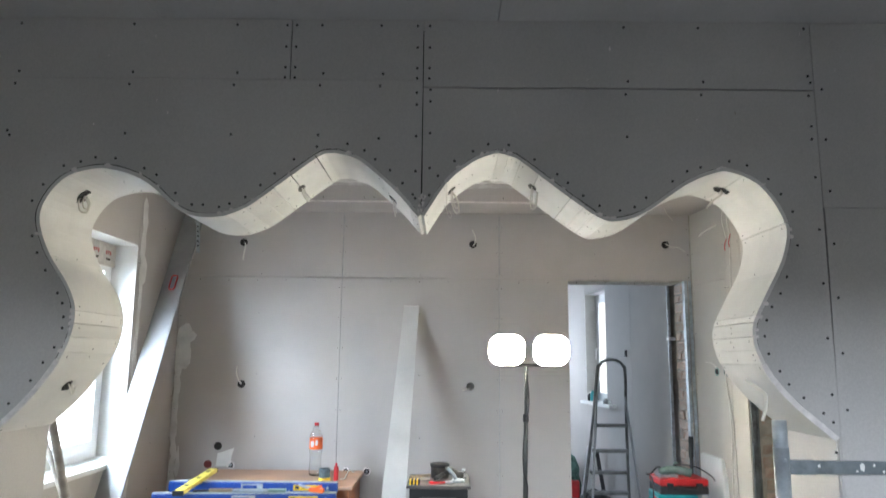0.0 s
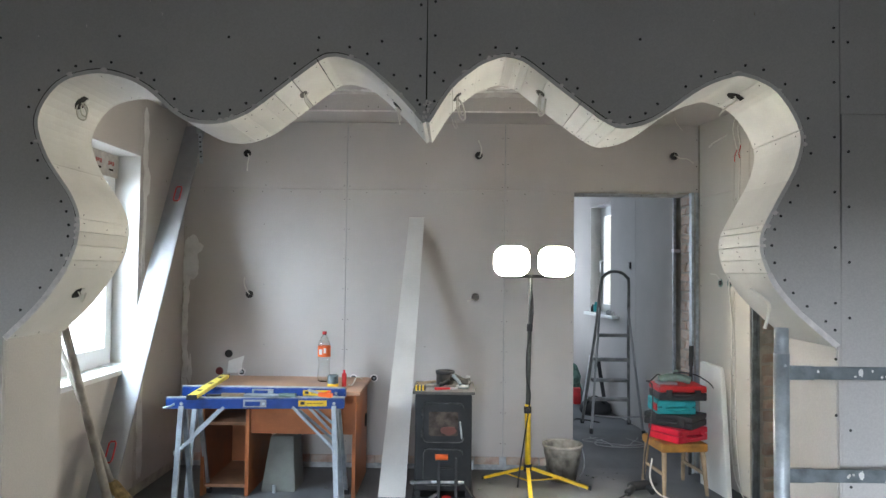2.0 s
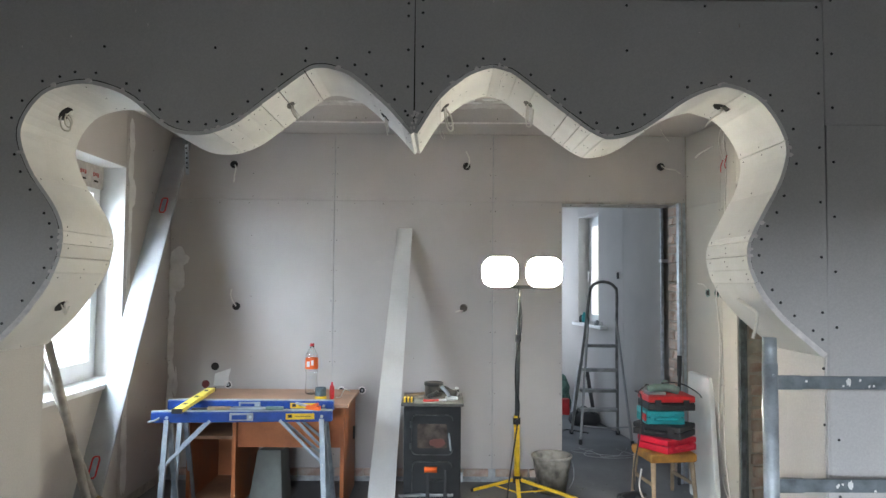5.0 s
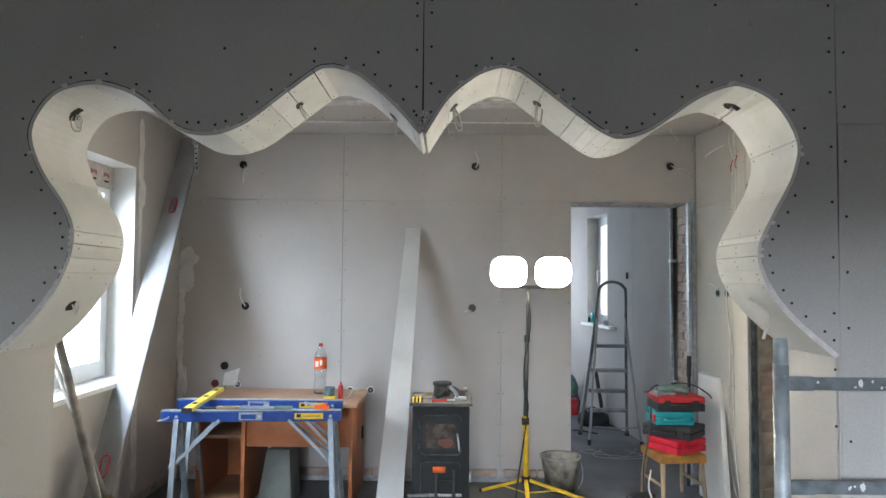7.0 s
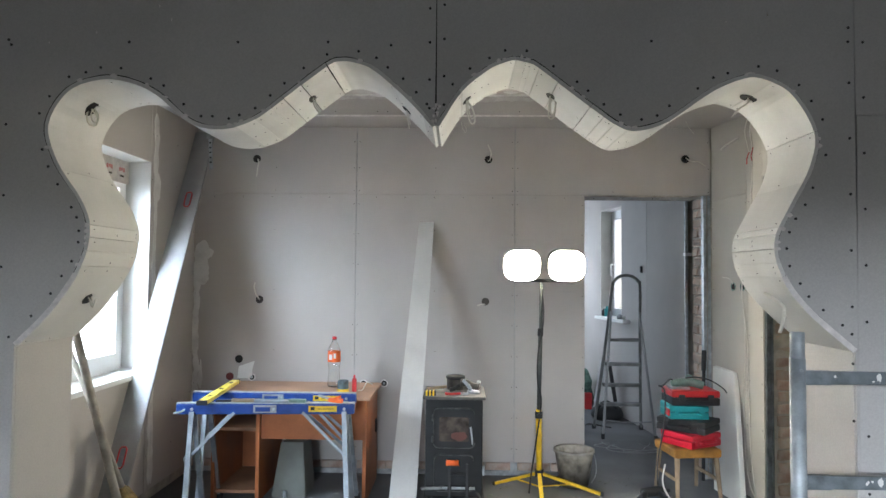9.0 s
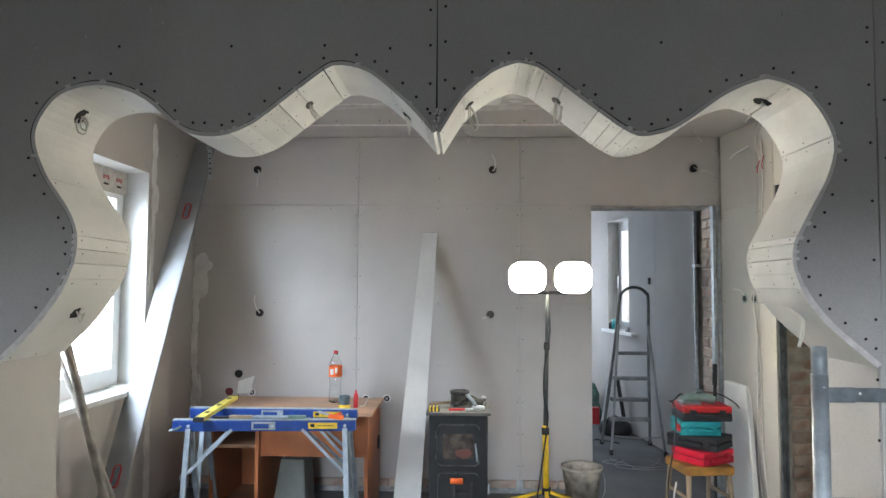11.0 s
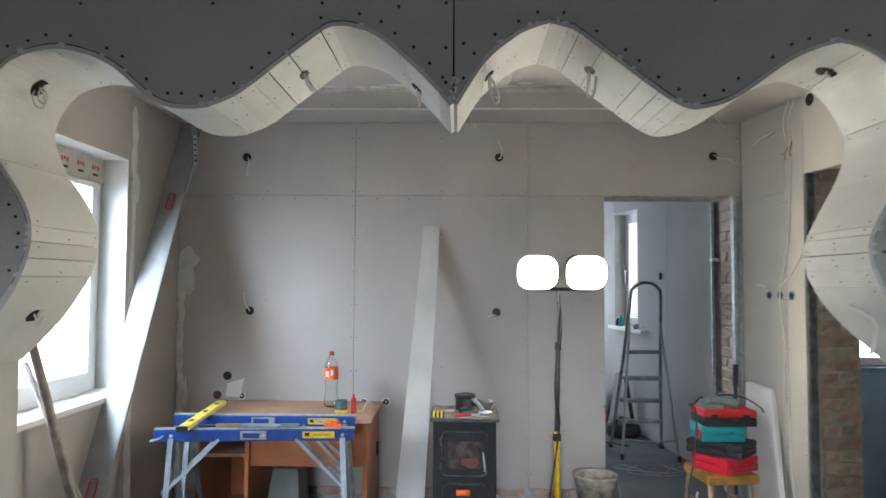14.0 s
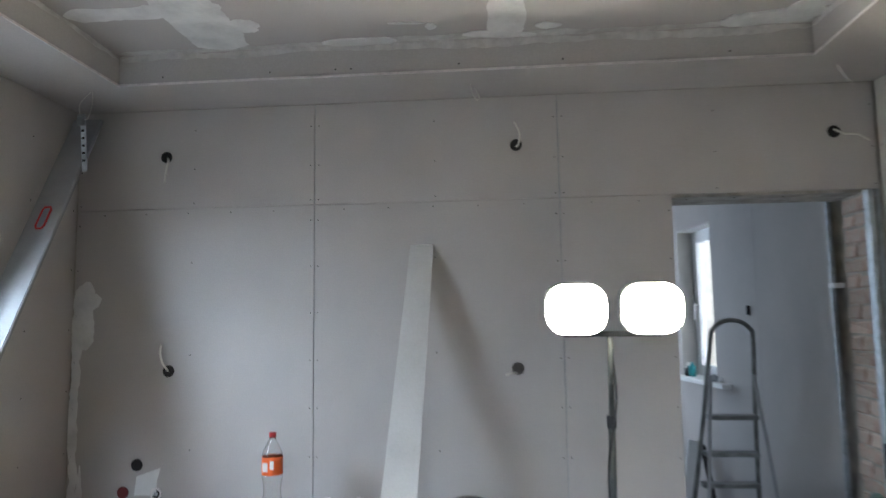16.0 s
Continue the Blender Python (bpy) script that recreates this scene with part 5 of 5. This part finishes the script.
part("cross_bar", B((1.17, 1.57, ly - 0.012, ly + 0.012, 1.445, 1.468), bevel=0.003), BLACK, fl)
for fx, fy in ((1.055, -0.225), (1.755, -0.43), (1.325, -0.78)):
    leg = part("leg", beam(bmesh.new(), (lx, ly, 0.125), (fx, fy, 0.014), 0.026, 0.018), YELLOW, fl)
    part("foot", beam(bmesh.new(), Vector((fx, fy, 0.014)), Vector((fx, fy, 0.014)) + (Vector((fx, fy, 0)) - Vector((lx, ly, 0))).normalized() * 0.02 + Vector((0, 0, -0.004)), 0.03, 0.022), BLACK, leg)
    part("brace", beam(bmesh.new(), (lx, ly, 0.03), Vector((lx, ly, 0.125)).lerp(Vector((fx, fy, 0.014)), 0.55), 0.016, 0.006), YELLOW, fl)
part("hub", cyl(bmesh.new(), (lx, ly, 0.10), (lx, ly, 0.145), 0.03, n=16), BLACK, fl)
for hx in (1.2225, 1.5325):
    nod = Matrix.Translation((hx, ly, 1.566)) @ Matrix.Rotation(radians(8), 4, "X") @ Matrix.Translation((-hx, -ly, -1.566))
    shell, ribs, lens = prism(bmesh.new(), rounded(hx - 0.128, hx + 0.128, 1.458, 1.674, 0.08, 8), XZ, ly - 0.040, ly + 0.05), B(*[(hx - 0.09 + 0.026 * i, hx - 0.084 + 0.026 * i, ly + 0.05, ly + 0.085, 1.48, 1.65) for i in range(8)]), prism(bmesh.new(), rounded(hx - 0.124, hx + 0.124, 1.462, 1.670, 0.078, 8), XZ, ly - 0.0445, ly - 0.0405)
    for piece in (shell, ribs, lens):
        piece.transform(nod)
    head = part("lamp_head", shell, STEEL_DULL, fl)
    part("fin", ribs, BLACK, head)
    part("front_glass", lens, FLOOD, head, "glaring white lamp glass")
wire_loop("floodlight_cable", "black cable running down the floodlight mast", [(1.36, ly + 0.03, 1.46), (1.375, ly - 0.02, 1.2), (1.338, ly - 0.024, 0.95), (1.335, ly - 0.024, 0.75), (1.36, ly - 0.026, 0.62), (1.325, ly - 0.03, 0.35), (1.29, ly - 0.04, 0.12), (1.27, ly - 0.10, 0.012)], 0.006, CABLE_BLACK)

# bucket
bk = thing("bucket", "old galvanised bucket smeared with dry plaster, on the floor", "bucket")
part("body", lathe(bmesh.new(), [(0, 0.012), (0.095, 0.012), (0.098, 0.0), (0.138, 0.245), (0.144, 0.250), (0.138, 0.255), (0.132, 0.245), (0.093, 0.02), (0, 0.02)], (1.615, -0.19, 0), 32), material("plaster_smeared_zinc", (0.46, 0.43, 0.37), 0.8, 0.1, vary=0.3, size=14, bump=0.5, stain=0.6), bk, smooth=True)
part("rim", lathe(bmesh.new(), [(0.136, 0.236), (0.145, 0.240), (0.145, 0.257), (0.136, 0.257)], (1.615, -0.19, 0), 32), MORTAR, bk, "plaster-caked rim", smooth=True)
part("handle", tube(bmesh.new(), [(1.75, -0.19, 0.235), (1.765, -0.22, 0.17), (1.755, -0.27, 0.10), (1.72, -0.30, 0.05)], 0.004), STEEL_DULL, bk, smooth=True)

# ladder in the room behind
FZ = 0.085
ladder = thing("stepladder", "dull aluminium stepladder with a bowed top rail, standing open", "ladder")
part("front_rail", tube(bmesh.new(), [(2.038, 1.291, 0.085), (2.104, 1.055, 0.938), (2.13, 0.934, 1.386), (2.151, 0.92, 1.457), (2.202, 0.915, 1.494), (2.251, 0.915, 1.502), (2.305, 0.915, 1.491), (2.354, 0.92, 1.452), (2.375, 0.934, 1.386), (2.404, 1.055, 0.938), (2.464, 1.262, 0.085)], 0.0135, 10), LADDER, ladder, smooth=True)
for hinge, tip in (((2.123, 0.948, 1.181), (2.037, 0.867, FZ)), ((2.371, 0.948, 1.181), (2.476, 0.815, FZ))):
    part("support_leg", tube(bmesh.new(), [hinge, Vector(hinge).lerp(Vector(tip), 0.5), tip], 0.011, 10), ALU, ladder, "pale aluminium support leg", smooth=True)
    part("foot", cyl(bmesh.new(), (tip[0], tip[1], FZ - 0.001), (tip[0], tip[1], FZ + 0.045), 0.016, n=12), BLACK, ladder)
for x, y, z, w in [(2.257, 1.041, 0.942, 0.14), (2.257, 1.102, 0.718, 0.155), (2.257, 1.153, 0.526, 0.167), (2.257, 1.205, 0.344, 0.179)]:
    part("tread", B((x - w, x + w, y - 0.075, y + 0.01, z - 0.026, z), bevel=0.003), LADDER, ladder)
part("cross_tie", tube(bmesh.new(), [(2.07, 0.89, 0.24), (2.27, 0.86, 0.232), (2.465, 0.85, 0.24)], 0.006), ALU, ladder)
for x, y in ((2.038, 1.291), (2.464, 1.262)):
    part("foot", B((x - 0.017, x + 0.017, y - 0.017, y + 0.017, FZ - 0.001, FZ + 0.04), bevel=0.004), BLACK, ladder)
wire_loop("floor_cable", "pale cable coiled on the concrete floor", [(2.22 + (0.20 + 0.07 * math.sin(a * 1.3)) * math.cos(a) + 0.03 * math.sin(2.3 * a), 0.66 + (0.17 + 0.05 * math.sin(a * 0.7)) * math.sin(a), max(0.012, 0.070 + 0.003 * a / 6)) for a in [i * 0.6 for i in range(38)]], 0.0026, ALU)
wire_loop("floor_cable", "black cable lying across the concrete floor", [(1.78, 1.6, 0.09), (1.92, 1.3, 0.09), (2.02, 1.45, 0.09), (2.2, 1.30, 0.09)], 0.007, CABLE_BLACK)
bag = thing("tool_bag", "black tool bag slumped on the floor under the ladder", "bag")
part("body", lathe(bmesh.new(), [(0, 0), (0.14, 0), (0.16, 0.04), (0.145, 0.10), (0.09, 0.135), (0.03, 0.12), (0, 0.12)], (2.255, 1.74, FZ), 20), BLACK, bag, smooth=True)
part("strap", tube(bmesh.new(), [(2.14, 1.66, FZ + 0.10), (2.22, 1.62, FZ + 0.19), (2.35, 1.66, FZ + 0.10)], 0.012), BLACK, bag, smooth=True)
rk = thing("red_box", "small red plastic box on the floor of the room behind", "box")
part("body", B((2.12, 2.195, 2.20, 2.27, FZ, FZ + 0.17), bevel=0.008), RED, rk)
tagged(obj("crumpled_net", lathe(bmesh.new(), [(0.15, 0.0), (0.17, 0.06), (0.14, 0.17), (0.15, 0.24), (0.10, 0.36), (0.04, 0.40), (0, 0.41)], (2.125, 2.62, FZ), 15), GREEN_NET), "crumpled green netting heap on the floor", "netting")
pk = thing("plank_stack", "pale plank leaning beside a dark strut", "plank")
part("plank", beam(bmesh.new(), (2.20, 1.95, FZ), (2.30, 2.03, 0.62), 0.10, 0.02, (0, 1, 0)), WHITE, pk)
part("strut", beam(bmesh.new(), (2.38, 1.82, FZ), (2.30, 1.85, 0.62), 0.035, 0.02, (0, 1, 0)), BLACK, pk)
for x, y, c, hh in ((0.01, 2.30, TEAL, 0.11), (0.0, 2.36, BLACK, 0.08), (0.03, 2.42, PAPER, 0.10), (-0.02, 1.84, STEEL_DULL, 0.05), (0.0, 1.76, PAPER, 0.04)):
    q = P(x, y, 1.065)
    bt = thing("small_bottle", "small plastic bottle on the white window board", "bottle", "bottles on the back window board")
    part("body", lathe(bmesh.new(), [(0, 0), (0.026, 0), (0.027, hh * 0.7), (0.012, hh * 0.85), (0.012, hh), (0, hh)], q, 14), c, bt, smooth=True)

# blue panel under the passage window
panel = thing("insulation_stack", "two pale blue insulation sheets standing under the passage window", "insulation")
BLUE_FOAM = material("blue_foam", (0.30, 0.42, 0.60), 0.8, vary=0.08, size=6, bump=0.15, stain=0.1)
part("sheet", B((3.12, 3.60, -0.262, -0.214, 0.0, 0.965), bevel=0.004), BLUE_FOAM, panel)
part("sheet", B((3.16, 3.70, -0.315, -0.266, 0.0, 0.93), bevel=0.004), BLUE_FOAM, panel)

# stool with a stack of tool cases
S = Matrix.Translation((2.362, -0.36, 0)) @ Matrix.Rotation(radians(7), 4, "Z")
stool = thing("stool", "low wooden stool with a worn ochre padded seat", "stool", at=S)
bm = B((-0.165, 0.165, -0.17, 0.17, 0.285, 0.345), bevel=0.018, seg=3)
part("seat", bm, SEAT, stool, "worn ochre padded seat")
for sx in (-1, 1):
    for sy in (-1, 1):
        part("leg", cyl(bmesh.new(), (sx * 0.135, sy * 0.14, 0.29), (sx * 0.150, sy * 0.18, 0.0), 0.018, 0.012, n=12), WOOD, stool)
    part("stretcher", beam(bmesh.new(), (sx * 0.143, -0.158, 0.14), (sx * 0.143, 0.158, 0.14), 0.014, 0.02), WOOD, stool)


def case(name, label, mat, w, d, z0, z1, m, trim, latch):
    c = thing(name, label, "tool case", "tool cases stacked on the stool", at=m)
    zm = z0 + (z1 - z0) * 0.55
    part("base", B((-w / 2, w / 2, -d / 2, d / 2, z0, zm - 0.002), bevel=0.010), mat if not trim else trim, c)
    part("lid", B((-w / 2, w / 2, -d / 2, d / 2, zm, z1), bevel=0.010), mat, c)
    for x in (-w * 0.30, w * 0.30):
        part("latch", B((x - 0.022, x + 0.022, -d / 2 - 0.006, -d / 2 + 0.002, zm - 0.026, zm + 0.020), bevel=0.003), latch, c)
    part("handle", tube(bmesh.new(), [(-0.07, -d / 2, zm - 0.012), (-0.06, -d / 2 - 0.022, zm - 0.012), (0.06, -d / 2 - 0.022, zm - 0.012), (0.07, -d / 2, zm - 0.012)], 0.009, 8), latch, c, smooth=True)
    return c


CM = lambda x, y, a: Matrix.Translation((x, y, 0)) @ Matrix.Rotation(radians(a), 4, "Z")
case("tool_case", "flat crimson plastic tool case under the others on the stool", CRIMSON, 0.29, 0.27, 0.346, 0.436, CM(2.385, -0.365, 31), None, CRIMSON)
case("tool_case", "flat black plastic drill case in the stack", BLACK, 0.345, 0.255, 0.437, 0.522, CM(2.378, -0.335, -42), None, BLACK)
case("tool_case", "teal plastic tool case with a red latch in the stack", TEAL, 0.265, 0.24, 0.523, 0.614, CM(2.355, -0.32, 0), None, TEAL)
part("end_latch", B((-0.142, -0.130, -0.115, -0.02, 0.545, 0.592), bevel=0.004), RED, bpy.data.objects["tool_case.002"], "red end latch")
case("tool_case", "red and black plastic tool case on top of the stack", RED, 0.325, 0.25, 0.615, 0.715, CM(2.400, -0.31, 1), BLACK, BLACK)
sander = thing("sander", "grey-green electric sander with its cable on the tool cases", "power tool")
part("housing", tube(bmesh.new(), [(2.27, -0.32, 0.742), (2.34, -0.32, 0.758), (2.42, -0.33, 0.755), (2.48, -0.34, 0.738)], 0.028, 12), SAGE, sander, smooth=True)
part("pad", B((2.25, 2.38, -0.38, -0.28, 0.716, 0.732), bevel=0.004), STEEL_DULL, sander)
part("knob", lathe(bmesh.new(), [(0, 0), (0.024, 0), (0.026, 0.03), (0.015, 0.045), (0, 0.047)], (2.40, -0.29, 0.76), 14), SAGE, sander, smooth=True)
part("cable", tube(bmesh.new(), [(2.30, -0.30, 0.745), (2.26, -0.33, 0.78), (2.20, -0.36, 0.74), (2.165, -0.38, 0.74), (2.19, -0.42, 0.72), (2.19, -0.44, 0.6), (2.17, -0.46, 0.45), (2.13, -0.47, 0.25), (2.12, -0.50, 0.10)], 0.005, 6), CABLE_BLACK, sander, smooth=True)
part("cable_loop", tube(bmesh.new(), [(2.36, -0.34, 0.79), (2.42, -0.36, 0.80), (2.52, -0.36, 0.78), (2.60, -0.38, 0.73), (2.62, -0.40, 0.70)], 0.005, 6), CABLE_BLACK, sander, smooth=True)
st2 = thing("mallet", "dark-handled hammer standing against the door jamb", "hammer")
part("shaft", cyl(bmesh.new(), (2.585, -0.03, 0.0), (2.60, -0.012, 0.86), 0.012, n=10), BLACK, st2)
part("grip", cyl(bmesh.new(), (2.598, -0.014, 0.80), (2.603, -0.010, 0.95), 0.017, n=10), BLACK, st2)

# insulation board against the right wall
bm = bmesh.new()
v = [(2.585, -0.24, 0.0), (2.635, -0.60, 0.0), (2.690, -0.345, 0.83), (2.640, -0.075, 0.84)]
n = Vector((0.036, 0.006, 0.006))
a = [bm.verts.new(p) for p in v]
b = [bm.verts.new(Vector(p) + n) for p in v]
bm.faces.new(a), bm.faces.new(b[::-1])
for i in range(4):
    bm.faces.new((a[i], b[i], b[(i + 1) % 4], a[(i + 1) % 4]))
bmesh.ops.recalc_face_normals(bm, faces=bm.faces)
bmesh.ops.bevel(bm, geom=bm.edges[:], offset=0.005, segments=2, affect="EDGES")
tagged(obj("insulation_board", bm, FOAM), "thick white insulation board leaning on the side wall", "insulation board")
ex = thing("power_drill", "black power drill with its cable lying on the floor", "power tool")
part("body", tube(bmesh.new(), [(2.03, -0.47, 0.036), (2.08, -0.45, 0.040), (2.14, -0.43, 0.040), (2.17, -0.42, 0.036)], 0.032, 12), BLACK, ex, smooth=True)
part("chuck", cyl(bmesh.new(), (2.17, -0.42, 0.036), (2.225, -0.40, 0.036), 0.024, 0.015, n=14), IRON_EDGE, ex, smooth=True)
part("grip", tube(bmesh.new(), [(2.045, -0.47, 0.034), (2.02, -0.52, 0.030), (1.99, -0.565, 0.028)], 0.024, 10), BLACK, ex, smooth=True)
part("side_handle", tube(bmesh.new(), [(2.15, -0.44, 0.036), (2.155, -0.50, 0.030), (2.16, -0.55, 0.026)], 0.017, 10), BLACK, ex, smooth=True)
part("cable", tube(bmesh.new(), [(1.985, -0.57, 0.022), (1.90, -0.64, 0.008), (1.72, -0.76, 0.008), (1.5, -0.88, 0.008)], 0.006, 6), CABLE_BLACK, ex, smooth=True)
wire_loop("floor_cable", "pale cable hanging from the stool to the floor", [(2.17, -0.50, 0.24), (2.15, -0.52, 0.12), (2.19, -0.56, 0.03), (2.28, -0.66, 0.008), (2.5, -0.9, 0.008)], 0.006)

bm = bmesh.new()
rd = random.Random(31)
for i in range(170):
    x, y = rd.uniform(LEFT + 0.02, 2.6), rd.uniform(-2.3, -0.02) if i % 3 else rd.uniform(-0.25, -0.02)
    e = rd.choice((0.004, 0.006, 0.008, 0.013))
    prism(bm, ragged(x, y, 2 * e, 1.6 * e, 6, 0.4, i), XY, 0.0, e * rd.uniform(0.3, 0.8))
tagged(obj("gypsum_crumbs", bm, GREYBOX), "scattered gypsum crumbs and dust on the concrete floor", "debris", kind="stuff")

# straightedge, broom and poles by the window
se = thing("straightedge", "wide dull aluminium straightedge with red hand slots, leaning", "straightedge")
s0, s1 = Vector((-1.133, -1.487, 0.005)), Vector((-1.133, -0.092, 2.545))
ax = (s1 - s0).normalized()
face = Vector((0, -ax.z, ax.y))
bm = beam(bmesh.new(), s0, s1, 0.15, 0.022, face)
bmesh.ops.bevel(bm, geom=bm.edges[:], offset=0.004, segments=2, affect="EDGES")
part("blade", bm, ALU, se)
for t in (0.165, 0.786):
    c = s0.lerp(s1, t) + face * 0.0125
    bm = bmesh.new()
    tube(bm, [c + ax * u + Vector((w, 0, 0)) for u, w in ((-0.06, -0.012), (-0.045, -0.02), (0.045, -0.02), (0.06, -0.012), (0.06, 0.012), (0.045, 0.02), (-0.045, 0.02), (-0.06, 0.012), (-0.06, -0.012))], 0.005, 8, smooth=False)
    slot = part("hand_slot", bm, RED, se, "red plastic hand slot rim", smooth=True)
    part("slot_gap", beam(bmesh.new(), c - ax * 0.05, c + ax * 0.05, 0.032, 0.001, face), LEG, slot)
pole = tagged(obj("wooden_pole", cyl(bmesh.new(), (-0.935, -1.54, 0.0), (-1.206, -1.935, 1.77), 0.0215, 0.019, n=18), WOOD_GREY, smooth=True), "thick weathered wooden pole leaning by the window", "pole")
broom = thing("broom", "straw broom with thin grey wooden handle against the window sill", "broom")
neck, head_at = Vector((-1.000, -1.490, 0.305)), Vector((-1.222, -1.697, 1.125))
part("handle", cyl(bmesh.new(), neck, head_at, 0.013, n=14), WOOD_GREY, broom, smooth=True)
bm = bmesh.new()
rb = random.Random(4)
tips = Vector((-0.83, -1.40, 0.004))
for i in range(150):
    a, rr = rb.random() * 6.28, math.sqrt(rb.random())
    p0 = neck + Vector((0.020 * rr * math.cos(a), 0.020 * rr * math.sin(a), rb.uniform(-0.01, 0.03)))
    p1 = tips + Vector((0.085 * rr * math.cos(a), 0.07 * rr * math.sin(a), 0.02 * rb.random()))
    cyl(bm, p0, p1, 0.0038, 0.0024, n=4)
part("bristles", bm, STRAW, broom, "straw bristles", kind="stuff")
part("collar", cyl(bmesh.new(), neck + Vector((-0.012, -0.006, 0.03)), neck + Vector((0.018, 0.009, -0.03)), 0.020, 0.032, n=14), STRAW, broom)

# scaffold frame in front of the partition
sc = thing("scaffold_frame", "galvanised steel scaffold frame standing before the partition", "scaffold")
for x in (1.852, 3.05):
    up = part("upright", cyl(bmesh.new(), (x, -3.0, 0.0), (x, -3.0, 1.235), 0.0235, n=24), SCAFFOLD, sc, smooth=True)
    part("spigot", cyl(bmesh.new(), (x, -3.0, 1.225), (x, -3.0, 1.316), 0.0215, n=24), SCAFFOLD, up, smooth=True)
    part("spigot_pin", cyl(bmesh.new(), (x, -3.03, 1.20), (x, -3.0, 1.20), 0.004, n=8), STEEL, up)
for z in (1.175, 0.853, 0.53, 0.20):
    bm = B((1.875, 3.03, -3.008, -2.992, z - 0.020, z + 0.020), bevel=0.002)
    rung = part("rung", bm, RUNG, sc)
    part("weld_plate", B((1.872, 1.95, -3.0095, -2.9905, z - 0.0215, z + 0.0215)), RUNG, rung)
    part("paint_splash", prism(bmesh.new(), ragged(2.098, z + 0.004, 0.016, 0.026, 14, 0.30, int(z * 100)), lambda u, v, d: Vector((u, -3.008 - d, v)), 0.0, 0.0015), PAPER, rung, "dried white paint splash")
    drop = random.Random(int(z * 100))
    for i in range(5):
        part("paint_splash", prism(bmesh.new(), ragged(1.96 + 0.5 * drop.random(), z + drop.uniform(-0.014, 0.014), 0.005 + 0.006 * drop.random(), 0.005 + 0.006 * drop.random(), 9, 0.3, i), lambda u, v, d: Vector((u, -3.008 - d, v)), 0.0, 0.0012), PAPER, rung, "dried white paint splash")

# ---- bricks: the cut jambs of both doorways and the strip at the foot of the far wall ----
def brick_mesh(w, d, h, seed):
    rb = random.Random(seed)
    bm = B((-w / 2, w / 2, -d / 2, d / 2, -h / 2, h / 2), bevel=0.006, seg=1)
    for v in bm.verts:
        v.co += Vector((rb.uniform(-1, 1), rb.uniform(-1, 1), rb.uniform(-1, 1))) * 0.007
    me = bpy.data.meshes.new("brick")
    bm.to_mesh(me)
    bm.free()
    me.materials.append(BRICK)
    return me


long_bricks = [brick_mesh(0.235, 0.06, 0.063, i) for i in range(4)]
half_bricks = [brick_mesh(0.115, 0.06, 0.063, 10 + i) for i in range(4)]
rb = random.Random(21)


def brick(me, parent, m):
    b = new("brick", me)
    b.parent = parent
    b.matrix_basis = m
    return b


for row in range(29):
    z = 0.045 + 0.0745 * row + rb.uniform(-0.004, 0.004)
    x = 0.098 + rb.uniform(-0.012, 0.006)
    lay = (long_bricks,) if row % 2 else (half_bricks, half_bricks)
    for lst, w in zip(lay, (0.235,) if row % 2 else (0.115, 0.115)):
        if x + w > RT + 0.03:
            break
        brick(rb.choice(lst), wall_right, Matrix.Translation((x + w / 2, RD0 + 0.033 + rb.uniform(-0.014, 0.012), z)) @ Matrix.Rotation(rb.uniform(-0.05, 0.05), 4, "Z") @ Matrix.Rotation(rb.uniform(-0.03, 0.03), 4, "Y"))
        x += w + 0.012
for row in range(28):
    z = 0.045 + 0.0745 * row
    lst, w, y = (long_bricks, 0.235, 0.18) if row % 2 else (half_bricks, 0.115, 0.12)
    ys = (0.18,) if row % 2 else (0.12, 0.245)
    for y in ys:
        brick(rb.choice(lst), wall_far, Matrix.Translation((DX1 + 0.05 + rb.uniform(-0.004, 0.006), y, z)) @ Matrix.Rotation(radians(90) + rb.uniform(-0.03, 0.03), 4, "Z"))
x = LEFT + 0.12
while x < DX0 - 0.1:
    brick(rb.choice(long_bricks), wall_far, Matrix.Translation((x, 0.055 + rb.uniform(-0.004, 0.004), 0.055)))
    x += 0.247
